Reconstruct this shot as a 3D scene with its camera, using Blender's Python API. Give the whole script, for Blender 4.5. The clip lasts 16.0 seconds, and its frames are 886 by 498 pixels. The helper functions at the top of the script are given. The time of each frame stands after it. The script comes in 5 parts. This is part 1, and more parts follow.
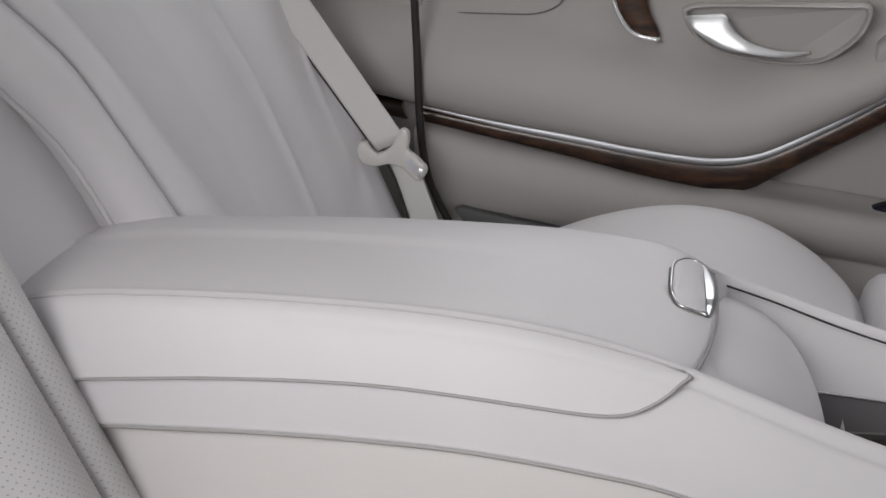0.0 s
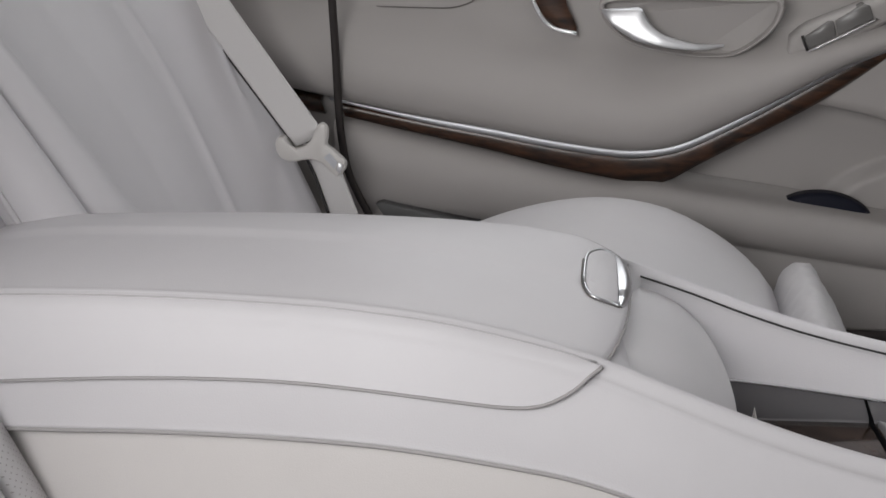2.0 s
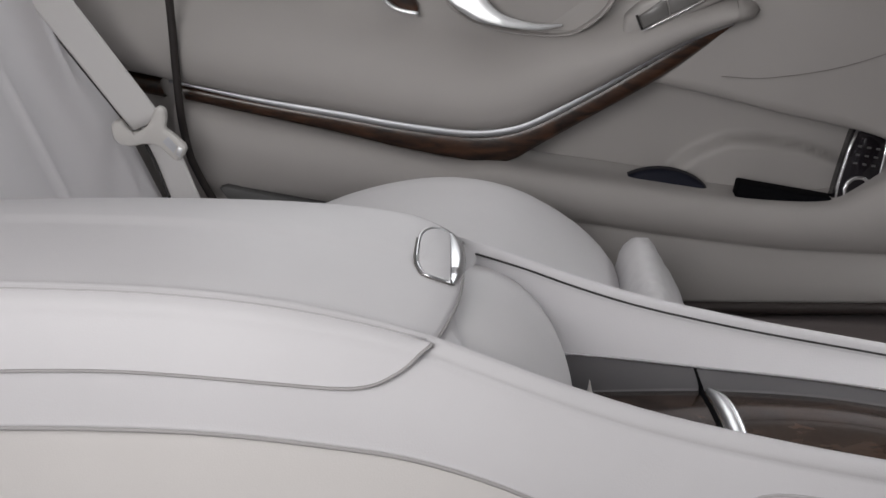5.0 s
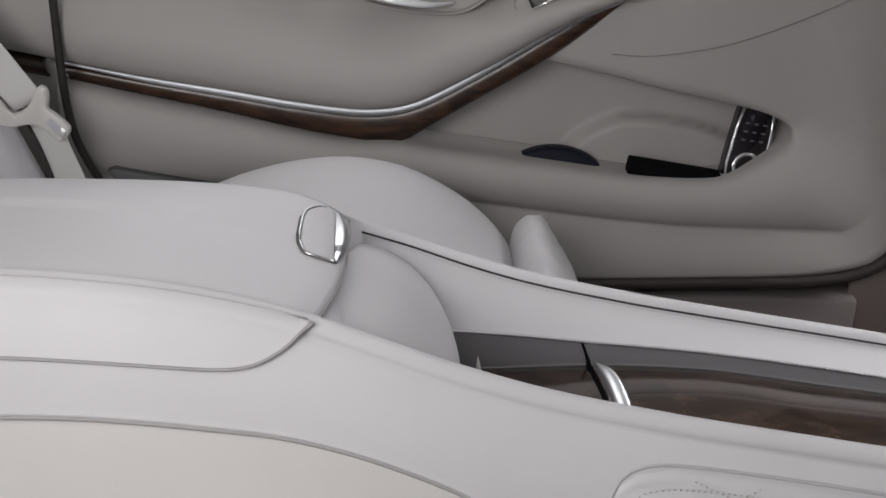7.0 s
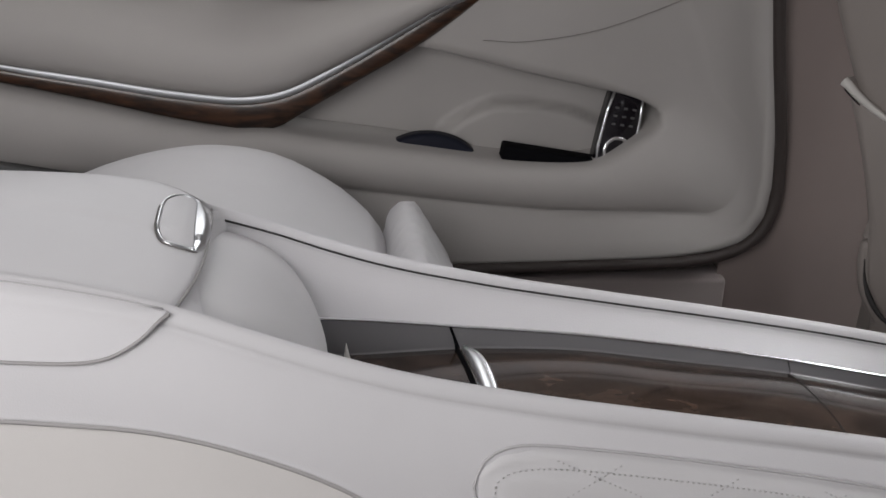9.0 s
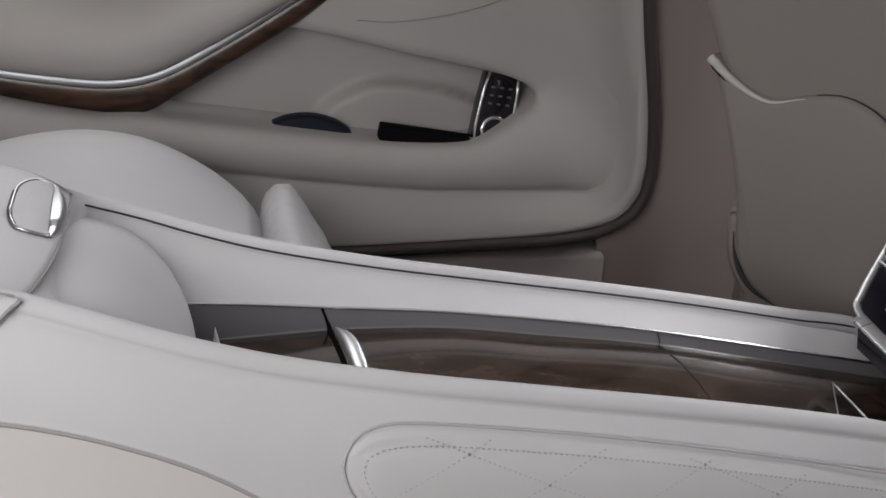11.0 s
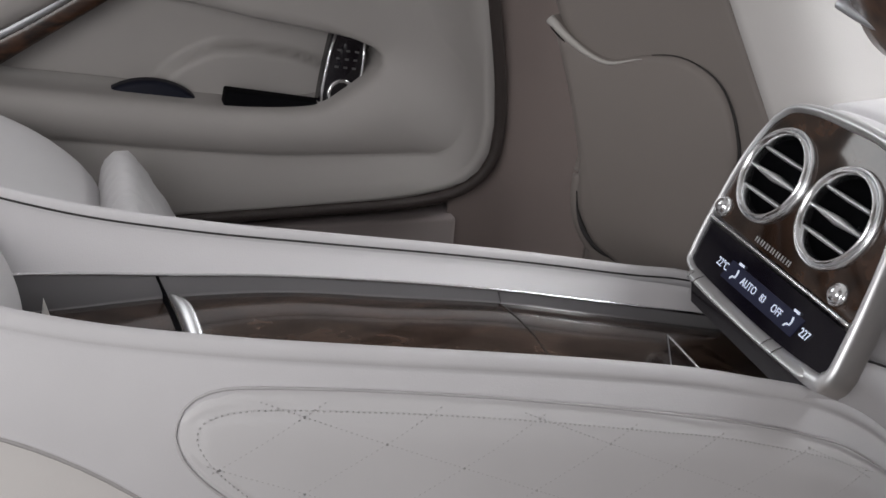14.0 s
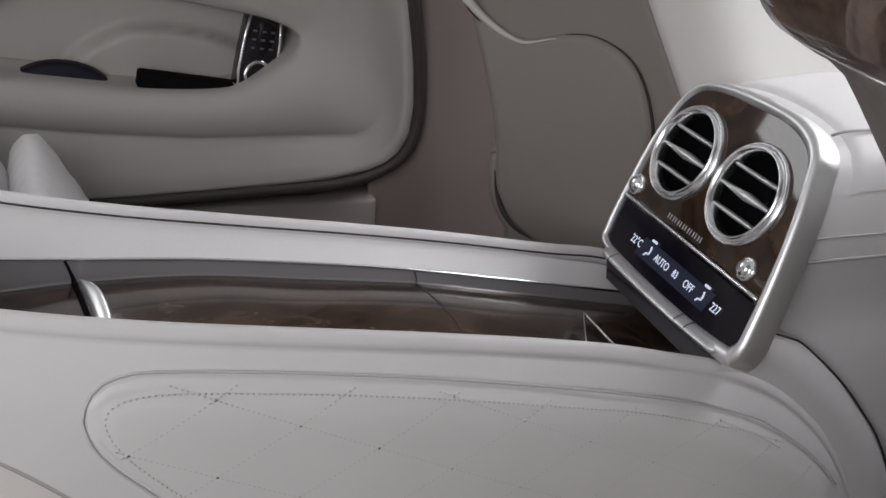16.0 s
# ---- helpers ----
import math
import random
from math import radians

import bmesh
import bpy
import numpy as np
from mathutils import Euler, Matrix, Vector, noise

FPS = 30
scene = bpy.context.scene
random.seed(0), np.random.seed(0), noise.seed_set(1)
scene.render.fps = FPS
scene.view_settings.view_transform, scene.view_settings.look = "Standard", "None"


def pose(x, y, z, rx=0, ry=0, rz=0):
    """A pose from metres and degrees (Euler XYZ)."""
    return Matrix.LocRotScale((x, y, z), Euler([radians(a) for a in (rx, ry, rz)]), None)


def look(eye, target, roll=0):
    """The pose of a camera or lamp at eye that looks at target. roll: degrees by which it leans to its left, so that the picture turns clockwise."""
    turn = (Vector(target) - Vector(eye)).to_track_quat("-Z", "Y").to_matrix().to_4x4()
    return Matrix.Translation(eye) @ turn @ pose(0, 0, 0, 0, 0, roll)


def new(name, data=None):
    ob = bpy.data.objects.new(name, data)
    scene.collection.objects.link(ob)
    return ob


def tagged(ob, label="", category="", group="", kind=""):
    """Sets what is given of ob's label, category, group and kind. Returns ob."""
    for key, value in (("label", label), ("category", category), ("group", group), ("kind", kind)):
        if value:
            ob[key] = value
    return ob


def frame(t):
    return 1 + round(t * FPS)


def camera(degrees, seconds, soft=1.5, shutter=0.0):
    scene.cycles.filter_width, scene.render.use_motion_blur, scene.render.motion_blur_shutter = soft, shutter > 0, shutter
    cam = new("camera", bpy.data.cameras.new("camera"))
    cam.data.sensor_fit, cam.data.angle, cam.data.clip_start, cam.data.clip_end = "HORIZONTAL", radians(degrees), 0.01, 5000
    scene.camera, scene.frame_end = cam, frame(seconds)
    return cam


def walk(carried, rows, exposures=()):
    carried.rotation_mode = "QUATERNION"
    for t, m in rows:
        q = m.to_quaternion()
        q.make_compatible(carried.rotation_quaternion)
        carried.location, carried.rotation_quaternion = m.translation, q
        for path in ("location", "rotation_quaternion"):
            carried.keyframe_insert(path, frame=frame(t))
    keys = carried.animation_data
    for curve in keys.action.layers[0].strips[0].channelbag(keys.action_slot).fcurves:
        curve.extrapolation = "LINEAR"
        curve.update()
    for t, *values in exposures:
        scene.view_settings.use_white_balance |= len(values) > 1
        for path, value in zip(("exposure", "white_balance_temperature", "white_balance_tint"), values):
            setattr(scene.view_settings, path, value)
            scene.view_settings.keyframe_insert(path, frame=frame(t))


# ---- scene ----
cam = camera(42.0, 16.0, soft=1.6)
PATH = [
    (0, (0.603, -0.638, 0.982), (0.139, 1.173, 0.27), -1.1),
    (0.5, (0.605, -0.636, 0.98), (0.164, 1.18, 0.268), -1.0),
    (1, (0.609, -0.635, 0.98), (0.194, 1.186, 0.265), -0.9),
    (1.5, (0.612, -0.633, 0.979), (0.23, 1.195, 0.262), -0.7),
    (2, (0.616, -0.632, 0.979), (0.264, 1.201, 0.259), -0.6),
    (2.5, (0.62, -0.63, 0.978), (0.298, 1.207, 0.256), -0.4),
    (3, (0.624, -0.63, 0.978), (0.339, 1.213, 0.253), -0.2),
    (3.5, (0.629, -0.628, 0.976), (0.381, 1.219, 0.249), -0.0),
    (4, (0.632, -0.627, 0.976), (0.426, 1.223, 0.244), 0.2),
    (6.5, (0.656, -0.621, 0.969), (0.638, 1.228, 0.206), 1.2),
    (7, (0.66, -0.62, 0.968), (0.683, 1.226, 0.2), 1.5),
    (7.5, (0.667, -0.621, 0.967), (0.731, 1.223, 0.195), 1.6),
    (8, (0.671, -0.619, 0.965), (0.781, 1.222, 0.192), 1.9),
    (8.5, (0.676, -0.619, 0.965), (0.833, 1.217, 0.188), 2.2),
    (9, (0.681, -0.62, 0.966), (0.886, 1.21, 0.186), 2.6),
    (9.5, (0.688, -0.62, 0.965), (0.939, 1.204, 0.184), 2.8),
    (12, (0.711, -0.623, 0.96), (1.166, 1.15, 0.154), 4.0),
    (12.5, (0.716, -0.624, 0.96), (1.207, 1.138, 0.149), 4.3),
    (13, (0.72, -0.624, 0.959), (1.242, 1.125, 0.143), 4.5),
    (13.5, (0.724, -0.626, 0.959), (1.28, 1.11, 0.135), 4.7),
    (14, (0.729, -0.627, 0.958), (1.316, 1.095, 0.127), 4.9),
    (14.5, (0.733, -0.628, 0.958), (1.351, 1.081, 0.122), 5.1),
    (15, (0.737, -0.629, 0.957), (1.386, 1.067, 0.118), 5.3),
    (15.5, (0.74, -0.63, 0.956), (1.414, 1.053, 0.113), 5.5),
    (16, (0.742, -0.631, 0.956), (1.438, 1.042, 0.109), 5.7),
]
walk(cam, [(t, look(eye, target, roll)) for t, eye, target, roll in PATH])

# ---- world, sun, large lights ----
world = bpy.data.worlds.new("overcast_sky")
world.use_nodes = True
scene.world = world
wn = world.node_tree.nodes
sky = wn.new("ShaderNodeTexSky")
sky.sky_type = "NISHITA"
sky.sun_disc = False
sky.sun_elevation, sky.sun_rotation = radians(58), radians(235)
sky.dust_density, sky.air_density = 4.0, 1.0
wn["Background"].inputs["Strength"].default_value = 0.04
hsv = wn.new("ShaderNodeHueSaturation")
hsv.inputs["Saturation"].default_value = 0.25
world.node_tree.links.new(sky.outputs["Color"], hsv.inputs["Color"])
world.node_tree.links.new(hsv.outputs["Color"], wn["Background"].inputs["Color"])

sun = new("sun", bpy.data.lights.new("sun", "SUN"))
sun.data.energy, sun.data.angle, sun.data.color = 0.5, radians(25), (1.0, 0.97, 0.93)
sun.matrix_world = look((0, 0, 5), Vector((0, 0, 5)) + Vector((0.5, 0.35, -1.0)))

door_light = new("open_door_daylight", bpy.data.lights.new("open_door_daylight", "AREA"))
door_light.data.shape, door_light.data.size, door_light.data.size_y = "RECTANGLE", 0.9, 0.55
door_light.data.energy, door_light.data.color = 7.5, (1.0, 0.985, 0.98)
door_light.matrix_world = look((0.07, -0.92, 1.10), (0.26, 0.15, 0.55))
door_light.data.spread = radians(140)


# added fill lamp under the closed ceiling, to brighten upward faces
roof_light = new("overhead_fill", bpy.data.lights.new("overhead_fill", "AREA"))
roof_light.data.shape, roof_light.data.size, roof_light.data.size_y = "RECTANGLE", 1.1, 0.6
roof_light.data.energy, roof_light.data.color = 0.5, (0.99, 0.985, 1.0)
roof_light.matrix_world = look((1.02, 0.08, 1.262), (1.02, 0.08, 0.5))


window_light = new("far_window_daylight", bpy.data.lights.new("far_window_daylight", "AREA"))
window_light.data.shape, window_light.data.size, window_light.data.size_y = "RECTANGLE", 0.56, 0.32
window_light.data.energy, window_light.data.color = 1.7, (0.97, 0.985, 1.0)
window_light.matrix_world = look((0.57, 0.668, 1.035), (0.60, 0.0, 0.95))

screen_light = new("windscreen_daylight", bpy.data.lights.new("windscreen_daylight", "AREA"))
screen_light.data.shape, screen_light.data.size, screen_light.data.size_y = "RECTANGLE", 1.0, 0.35
screen_light.data.energy, screen_light.data.color = 2.3, (0.98, 0.99, 1.0)
screen_light.matrix_world = look((1.80, 0.03, 1.17), (1.40, 0.12, 0.70))
screen_light.data.spread = radians(75)

# ---- materials ----
def nodes_of(name):
    m = bpy.data.materials.new(name)
    m.use_nodes = True
    return m, m.node_tree.nodes, m.node_tree.links, m.node_tree.nodes["Principled BSDF"]


def leather(name, colour, rough=0.5, scale=900.0, depth=0.12, stain=0.06):
    """Grained leather: pebble bump, soft tonal drift."""
    m, n, l, b = nodes_of(name)
    co = n.new("ShaderNodeTexCoord")
    big = n.new("ShaderNodeTexNoise")
    big.inputs["Scale"].default_value, big.inputs["Detail"].default_value = 9.0, 4.0
    mix = n.new("ShaderNodeMixRGB")
    mix.inputs[1].default_value = (*[c * (1 - stain) for c in colour], 1)
    mix.inputs[2].default_value = (*[min(1, c * (1 + stain)) for c in colour], 1)
    l.new(co.outputs["Object"], big.inputs["Vector"])
    l.new(big.outputs["Fac"], mix.inputs[0])
    l.new(mix.outputs[0], b.inputs["Base Color"])
    grain = n.new("ShaderNodeTexVoronoi")
    grain.inputs["Scale"].default_value = scale
    soft = n.new("ShaderNodeTexNoise")
    soft.inputs["Scale"].default_value, soft.inputs["Detail"].default_value = 60.0, 3.0
    add = n.new("ShaderNodeMath")
    add.operation = "ADD"
    l.new(co.outputs["Object"], grain.inputs["Vector"])
    l.new(co.outputs["Object"], soft.inputs["Vector"])
    l.new(grain.outputs["Distance"], add.inputs[0])
    l.new(soft.outputs["Fac"], add.inputs[1])
    bump = n.new("ShaderNodeBump")
    bump.inputs["Strength"].default_value, bump.inputs["Distance"].default_value = depth, 0.0006
    l.new(add.outputs[0], bump.inputs["Height"])
    l.new(bump.outputs["Normal"], b.inputs["Normal"])
    rr = n.new("ShaderNodeMapRange")
    rr.inputs["To Min"].default_value, rr.inputs["To Max"].default_value = rough - 0.06, rough + 0.08
    l.new(soft.outputs["Fac"], rr.inputs["Value"])
    l.new(rr.outputs[0], b.inputs["Roughness"])
    b.inputs["Specular IOR Level"].default_value = 0.35
    return m


def perforated(name, colour):
    """Leather with rows of fine holes."""
    m = leather(name, colour)
    n, l = m.node_tree.nodes, m.node_tree.links
    b = n["Principled BSDF"]
    co = n.new("ShaderNodeTexCoord")
    sep = n.new("ShaderNodeSeparateXYZ")
    l.new(co.outputs["Object"], sep.inputs[0])
    waves = []
    for axis in ("Y", "Z"):
        k = n.new("ShaderNodeMath")
        k.operation = "MULTIPLY"
        k.inputs[1].default_value = 2 * math.pi / 0.0055
        s = n.new("ShaderNodeMath")
        s.operation = "SINE"
        l.new(sep.outputs[axis], k.inputs[0])
        l.new(k.outputs[0], s.inputs[0])
        waves.append(s)
    mul = n.new("ShaderNodeMath")
    mul.operation = "MULTIPLY"
    l.new(waves[0].outputs[0], mul.inputs[0])
    l.new(waves[1].outputs[0], mul.inputs[1])
    gt = n.new("ShaderNodeMath")
    gt.operation = "GREATER_THAN"
    gt.inputs[1].default_value = 0.80
    l.new(mul.outputs[0], gt.inputs[0])
    mix = n.new("ShaderNodeMixRGB")
    mix.inputs[2].default_value = (0.40, 0.38, 0.38, 1)
    old = b.inputs["Base Color"].links[0].from_socket
    l.new(gt.outputs[0], mix.inputs[0])
    l.new(old, mix.inputs[1])
    l.new(mix.outputs[0], b.inputs["Base Color"])
    return m


def wood(name, dark, light, rough=0.12, stretch=(3, 14, 14), coat=0.6):
    """Lacquered burr walnut: clouded figure with dark streaks."""
    m, n, l, b = nodes_of(name)
    co = n.new("ShaderNodeTexCoord")
    mp = n.new("ShaderNodeMapping")
    mp.inputs["Scale"].default_value = stretch
    l.new(co.outputs["Object"], mp.inputs["Vector"])
    no = n.new("ShaderNodeTexNoise")
    no.inputs["Scale"].default_value, no.inputs["Detail"].default_value = 3.0, 8.0
    no.inputs["Distortion"].default_value = 1.6
    l.new(mp.outputs[0], no.inputs["Vector"])
    fine = n.new("ShaderNodeTexNoise")
    fine.inputs["Scale"].default_value, fine.inputs["Detail"].default_value = 22.0, 6.0
    l.new(mp.outputs[0], fine.inputs["Vector"])
    av = n.new("ShaderNodeMath")
    av.operation = "MULTIPLY_ADD"
    av.inputs[1].default_value = 0.35
    l.new(fine.outputs["Fac"], av.inputs[0])
    l.new(no.outputs["Fac"], av.inputs[2])
    ramp = n.new("ShaderNodeValToRGB")
    ramp.color_ramp.elements[0].position, ramp.color_ramp.elements[1].position = 0.5, 0.85
    ramp.color_ramp.elements[0].color, ramp.color_ramp.elements[1].color = (*dark, 1), (*light, 1)
    l.new(av.outputs[0], ramp.inputs["Fac"])
    l.new(ramp.outputs["Color"], b.inputs["Base Color"])
    b.inputs["Roughness"].default_value = rough
    b.inputs["Coat Weight"].default_value, b.inputs["Coat Roughness"].default_value = coat, 0.04
    return m


def metal(name, colour, rough):
    m, n, l, b = nodes_of(name)
    b.inputs["Metallic"].default_value = 1.0
    b.inputs["Base Color"].default_value = (*colour, 1)
    no = n.new("ShaderNodeTexNoise")
    no.inputs["Scale"].default_value, no.inputs["Detail"].default_value = 180.0, 4.0
    rr = n.new("ShaderNodeMapRange")
    rr.inputs["To Min"].default_value, rr.inputs["To Max"].default_value = rough * 0.8, rough * 1.25
    l.new(no.outputs["Fac"], rr.inputs["Value"])
    l.new(rr.outputs[0], b.inputs["Roughness"])
    return m


def plain(name, colour, rough=0.5, grain=0.0, scale=400.0, spec=0.5):
    m, n, l, b = nodes_of(name)
    no = n.new("ShaderNodeTexNoise")
    no.inputs["Scale"].default_value, no.inputs["Detail"].default_value = scale, 4.0
    mix = n.new("ShaderNodeMixRGB")
    mix.inputs[1].default_value = (*[c * 0.88 for c in colour], 1)
    mix.inputs[2].default_value = (*[min(1, c * 1.12) for c in colour], 1)
    l.new(no.outputs["Fac"], mix.inputs[0])
    l.new(mix.outputs[0], b.inputs["Base Color"])
    b.inputs["Roughness"].default_value = rough
    b.inputs["Specular IOR Level"].default_value = spec
    if grain:
        bump = n.new("ShaderNodeBump")
        bump.inputs["Strength"].default_value, bump.inputs["Distance"].default_value = grain, 0.001
        l.new(no.outputs["Fac"], bump.inputs["Height"])
        l.new(bump.outputs["Normal"], b.inputs["Normal"])
    return m


CREAM = leather("cream_leather", (0.60, 0.586, 0.604))
CREAM_SOFT = leather("cream_nappa", (0.60, 0.586, 0.598), rough=0.55)
BEIGE = leather("beige_side_leather", (0.62, 0.595, 0.585), rough=0.5)
DOORSKIN = leather("door_leather", (0.380, 0.360, 0.348), rough=0.55)
# front seats' cream leather, its shade put into the colour
SEATSHADE = leather("shaded_seat_leather", (0.215, 0.190, 0.177), rough=0.55)
# the same seat leather where it is lit
SEATSIDE = leather("seat_side_leather", (0.60, 0.58, 0.57), rough=0.55)
SILLTRIM = leather("mauve_sill_trim", (0.25, 0.215, 0.212), rough=0.6, scale=700.0)
PILLAR = leather("brown_taupe_trim", (0.225, 0.183, 0.172), rough=0.65, scale=700.0)
# pale colour that paints the highlight on the pocket's rolled edge
EDGELIGHT = leather("edge_highlight_leather", (0.46, 0.44, 0.42), rough=0.6)
PERF = perforated("perforated_leather", (0.60, 0.588, 0.595))
WALNUT = wood("walnut_veneer", (0.011, 0.005, 0.003), (0.075, 0.033, 0.017), rough=0.3, stretch=(5, 14, 20), coat=0.15)
TRAYWOOD = wood("tray_walnut", (0.014, 0.008, 0.006), (0.075, 0.048, 0.036), rough=0.16, stretch=(7, 12, 12), coat=0.25)
PANELWOOD = wood("panel_walnut", (0.012, 0.006, 0.004), (0.065, 0.033, 0.02), rough=0.05, stretch=(8, 8, 8))
SEATWOOD = wood("seat_walnut", (0.030, 0.015, 0.009), (0.14, 0.075, 0.045), rough=0.35, stretch=(5, 10, 10))
CHROME = metal("satin_chrome", (0.86, 0.865, 0.88), 0.24)
CLASP = metal("clasp_chrome", (0.62, 0.625, 0.645), 0.30)
SATIN = metal("dull_satin_metal", (0.60, 0.61, 0.64), 0.5)
SILVER = metal("brushed_silver", (0.78, 0.785, 0.80), 0.42)
BLACKGLOSS = plain("black_gloss", (0.012, 0.010, 0.013), 0.08)
DISPLAY = plain("display_glass", (0.006, 0.005, 0.010), 0.09)
RUBBER = plain("black_rubber_seal", (0.035, 0.026, 0.024), 0.55, 0.3)
BLACKSEAL = plain("black_seal", (0.018, 0.013, 0.012), 0.6, 0.2)
BLACKMATTE = plain("matte_black", (0.004, 0.004, 0.005), 0.8, 0.0, 400.0, 0.05)
# dark colour for real gaps and seams, and for painted shadow lines
SHADOWGAP = plain("dark_gap_and_shadow", (0.03, 0.028, 0.028), 0.8)
THREAD = plain("grey_thread", (0.49, 0.475, 0.48), 0.8)
DARKSEAM = plain("dark_taupe_seam", (0.14, 0.13, 0.125), 0.8)
SEATSEAM = plain("door_seam", (0.22, 0.205, 0.198), 0.8)
SOFTSEAM = plain("pale_seam", (0.47, 0.455, 0.465), 0.8)
SEAM = plain("taupe_seam", (0.36, 0.345, 0.345), 0.8)
BELTWEB = plain("belt_webbing", (0.66, 0.645, 0.64), 0.75, 0.4, 900.0)
PLASTIC = plain("cream_plastic", (0.60, 0.58, 0.56), 0.4, 0.1)
GREYPLASTIC = plain("grey_plastic", (0.10, 0.10, 0.10), 0.5, 0.2)
SWITCH = plain("grey_switch_gloss", (0.16, 0.155, 0.15), 0.22)
DARKBLUE = plain("dark_blue_case", (0.008, 0.009, 0.018), 0.6, 0.0, 400.0, 0.2)
CARPET = plain("taupe_carpet", (0.30, 0.265, 0.245), 0.95, 1.0, 1400.0, 0.1)
HEADLINER = plain("light_headliner", (0.62, 0.60, 0.58), 0.9, 0.3, 900.0, 0.1)
GROUND = plain("grey_pavement", (0.28, 0.28, 0.28), 0.85, 0.4, 30.0)
TUNNEL = plain("smoked_gloss_wall", (0.17, 0.165, 0.17), 0.16, 0.0)


def glow(name, colour, strength):
    m, n, l, b = nodes_of(name)
    b.inputs["Emission Color"].default_value, b.inputs["Emission Strength"].default_value = (*colour, 1), strength
    b.inputs["Base Color"].default_value = (*colour, 1)
    return m


DIGITS = glow("lit_display_digits", (0.75, 0.82, 1.0), 0.42)
BACKLIGHT = glow("blue_display_backlight", (0.004, 0.006, 0.035), 0.06)

# ---- mesh helpers ----


def interp(x, table):
    xs, ys = zip(*table)
    return float(np.interp(x, xs, ys))


def smooth(x, table):
    """Monotone-ish smooth curve through a table."""
    xs, ys = np.array(table, float).T
    if x <= xs[0]:
        return float(ys[0])
    if x >= xs[-1]:
        return float(ys[-1])
    k = int(np.searchsorted(xs, x)) - 1
    k = max(0, min(k, len(xs) - 2))
    h = xs[k + 1] - xs[k]
    t = (x - xs[k]) / h
    d = np.gradient(ys, xs)
    return float((2 * t**3 - 3 * t**2 + 1) * ys[k] + (t**3 - 2 * t**2 + t) * h * d[k] + (-2 * t**3 + 3 * t**2) * ys[k + 1] + (t**3 - t**2) * h * d[k + 1])


def spline(points, count, closed=False):
    """Points spread evenly along a Catmull-Rom curve."""
    p = [Vector(q) for q in points]
    n = len(p)
    out = []
    spans = n if closed else n - 1
    for k in range(spans):
        a = p[(k - 1) % n] if closed or k > 0 else p[0] * 2 - p[1]
        b, c = p[k], p[(k + 1) % n]
        d = p[(k + 2) % n] if closed or k + 2 < n else p[-1] * 2 - p[-2]
        for j in range(12):
            t = j / 12
            out.append(0.5 * ((2 * b) + (c - a) * t + (2 * a - 5 * b + 4 * c - d) * t * t + (3 * b - a - 3 * c + d) * t**3))
    out.append(p[0].copy() if closed else p[-1].copy())
    run = [0.0]
    for a, b in zip(out, out[1:]):
        run.append(run[-1] + (b - a).length)
    steps = [run[-1] * k / (count if closed else count - 1) for k in range(count)]
    res = []
    for s in steps:
        k = max(0, min(int(np.searchsorted(run, s)) - 1, len(out) - 2))
        h = run[k + 1] - run[k]
        res.append(out[k].lerp(out[k + 1], (s - run[k]) / h if h > 0 else 0))
    return res


def part(name, mesh, material, parent=None, label="", flat=False):
    """Links a mesh or bmesh as one object under a thing or part."""
    if isinstance(mesh, bmesh.types.BMesh):
        data = bpy.data.meshes.new(name)
        mesh.normal_update()
        mesh.to_mesh(data)
        mesh.free()
        mesh = data
    if material:
        mesh.materials.append(material)
    if not flat:
        for f in mesh.polygons:
            f.use_smooth = True
    ob = new(name, mesh)
    if parent:
        ob.parent = parent
    if label:
        ob["label"] = label
    return ob


def thing(name, label, category, group="", kind=""):
    return tagged(new(name), label, category, group, kind)


def grid(rows, close_u=False, close_v=False):
    """A bmesh from rows of points; close_u joins the row ends, close_v the last row to the first."""
    bm = bmesh.new()
    vs = [[bm.verts.new(p) for p in row] for row in rows]
    nr, nc = len(vs), len(vs[0])
    for i in range(nr if close_v else nr - 1):
        for j in range(nc if close_u else nc - 1):
            a, b, c, d = vs[i][j], vs[i][(j + 1) % nc], vs[(i + 1) % nr][(j + 1) % nc], vs[(i + 1) % nr][j]
            try:
                bm.faces.new((a, b, c, d))
            except ValueError:
                pass
    return bm


def thick(bm, depth):
    """Gives an open sheet a thickness."""
    bmesh.ops.recalc_face_normals(bm, faces=bm.faces)
    bmesh.ops.solidify(bm, geom=bm.faces[:] + bm.edges[:] + bm.verts[:], thickness=depth)
    return bm


def tube(points, radius, sides=8, flat=1.0, caps=True, up=(0, 0, 1)):
    """A swept round or flattened cord."""
    pts = [Vector(p) for p in points]
    rows = []
    for k, p in enumerate(pts):
        t = (pts[min(k + 1, len(pts) - 1)] - pts[max(k - 1, 0)]).normalized()
        a = t.cross(Vector(up))
        a = a.normalized() if a.length > 1e-6 else Vector((1, 0, 0))
        b = a.cross(t)
        r = radius(k / (len(pts) - 1)) if callable(radius) else radius
        rows.append([p + a * r * math.cos(2 * math.pi * j / sides) + b * r * flat * math.sin(2 * math.pi * j / sides) for j in range(sides)])
    bm = grid(rows, close_u=True)
    if caps:
        bm.verts.ensure_lookup_table()
        bm.faces.new(bm.verts[:sides])
        bm.faces.new(bm.verts[-sides:])
    bmesh.ops.recalc_face_normals(bm, faces=bm.faces)
    return bm


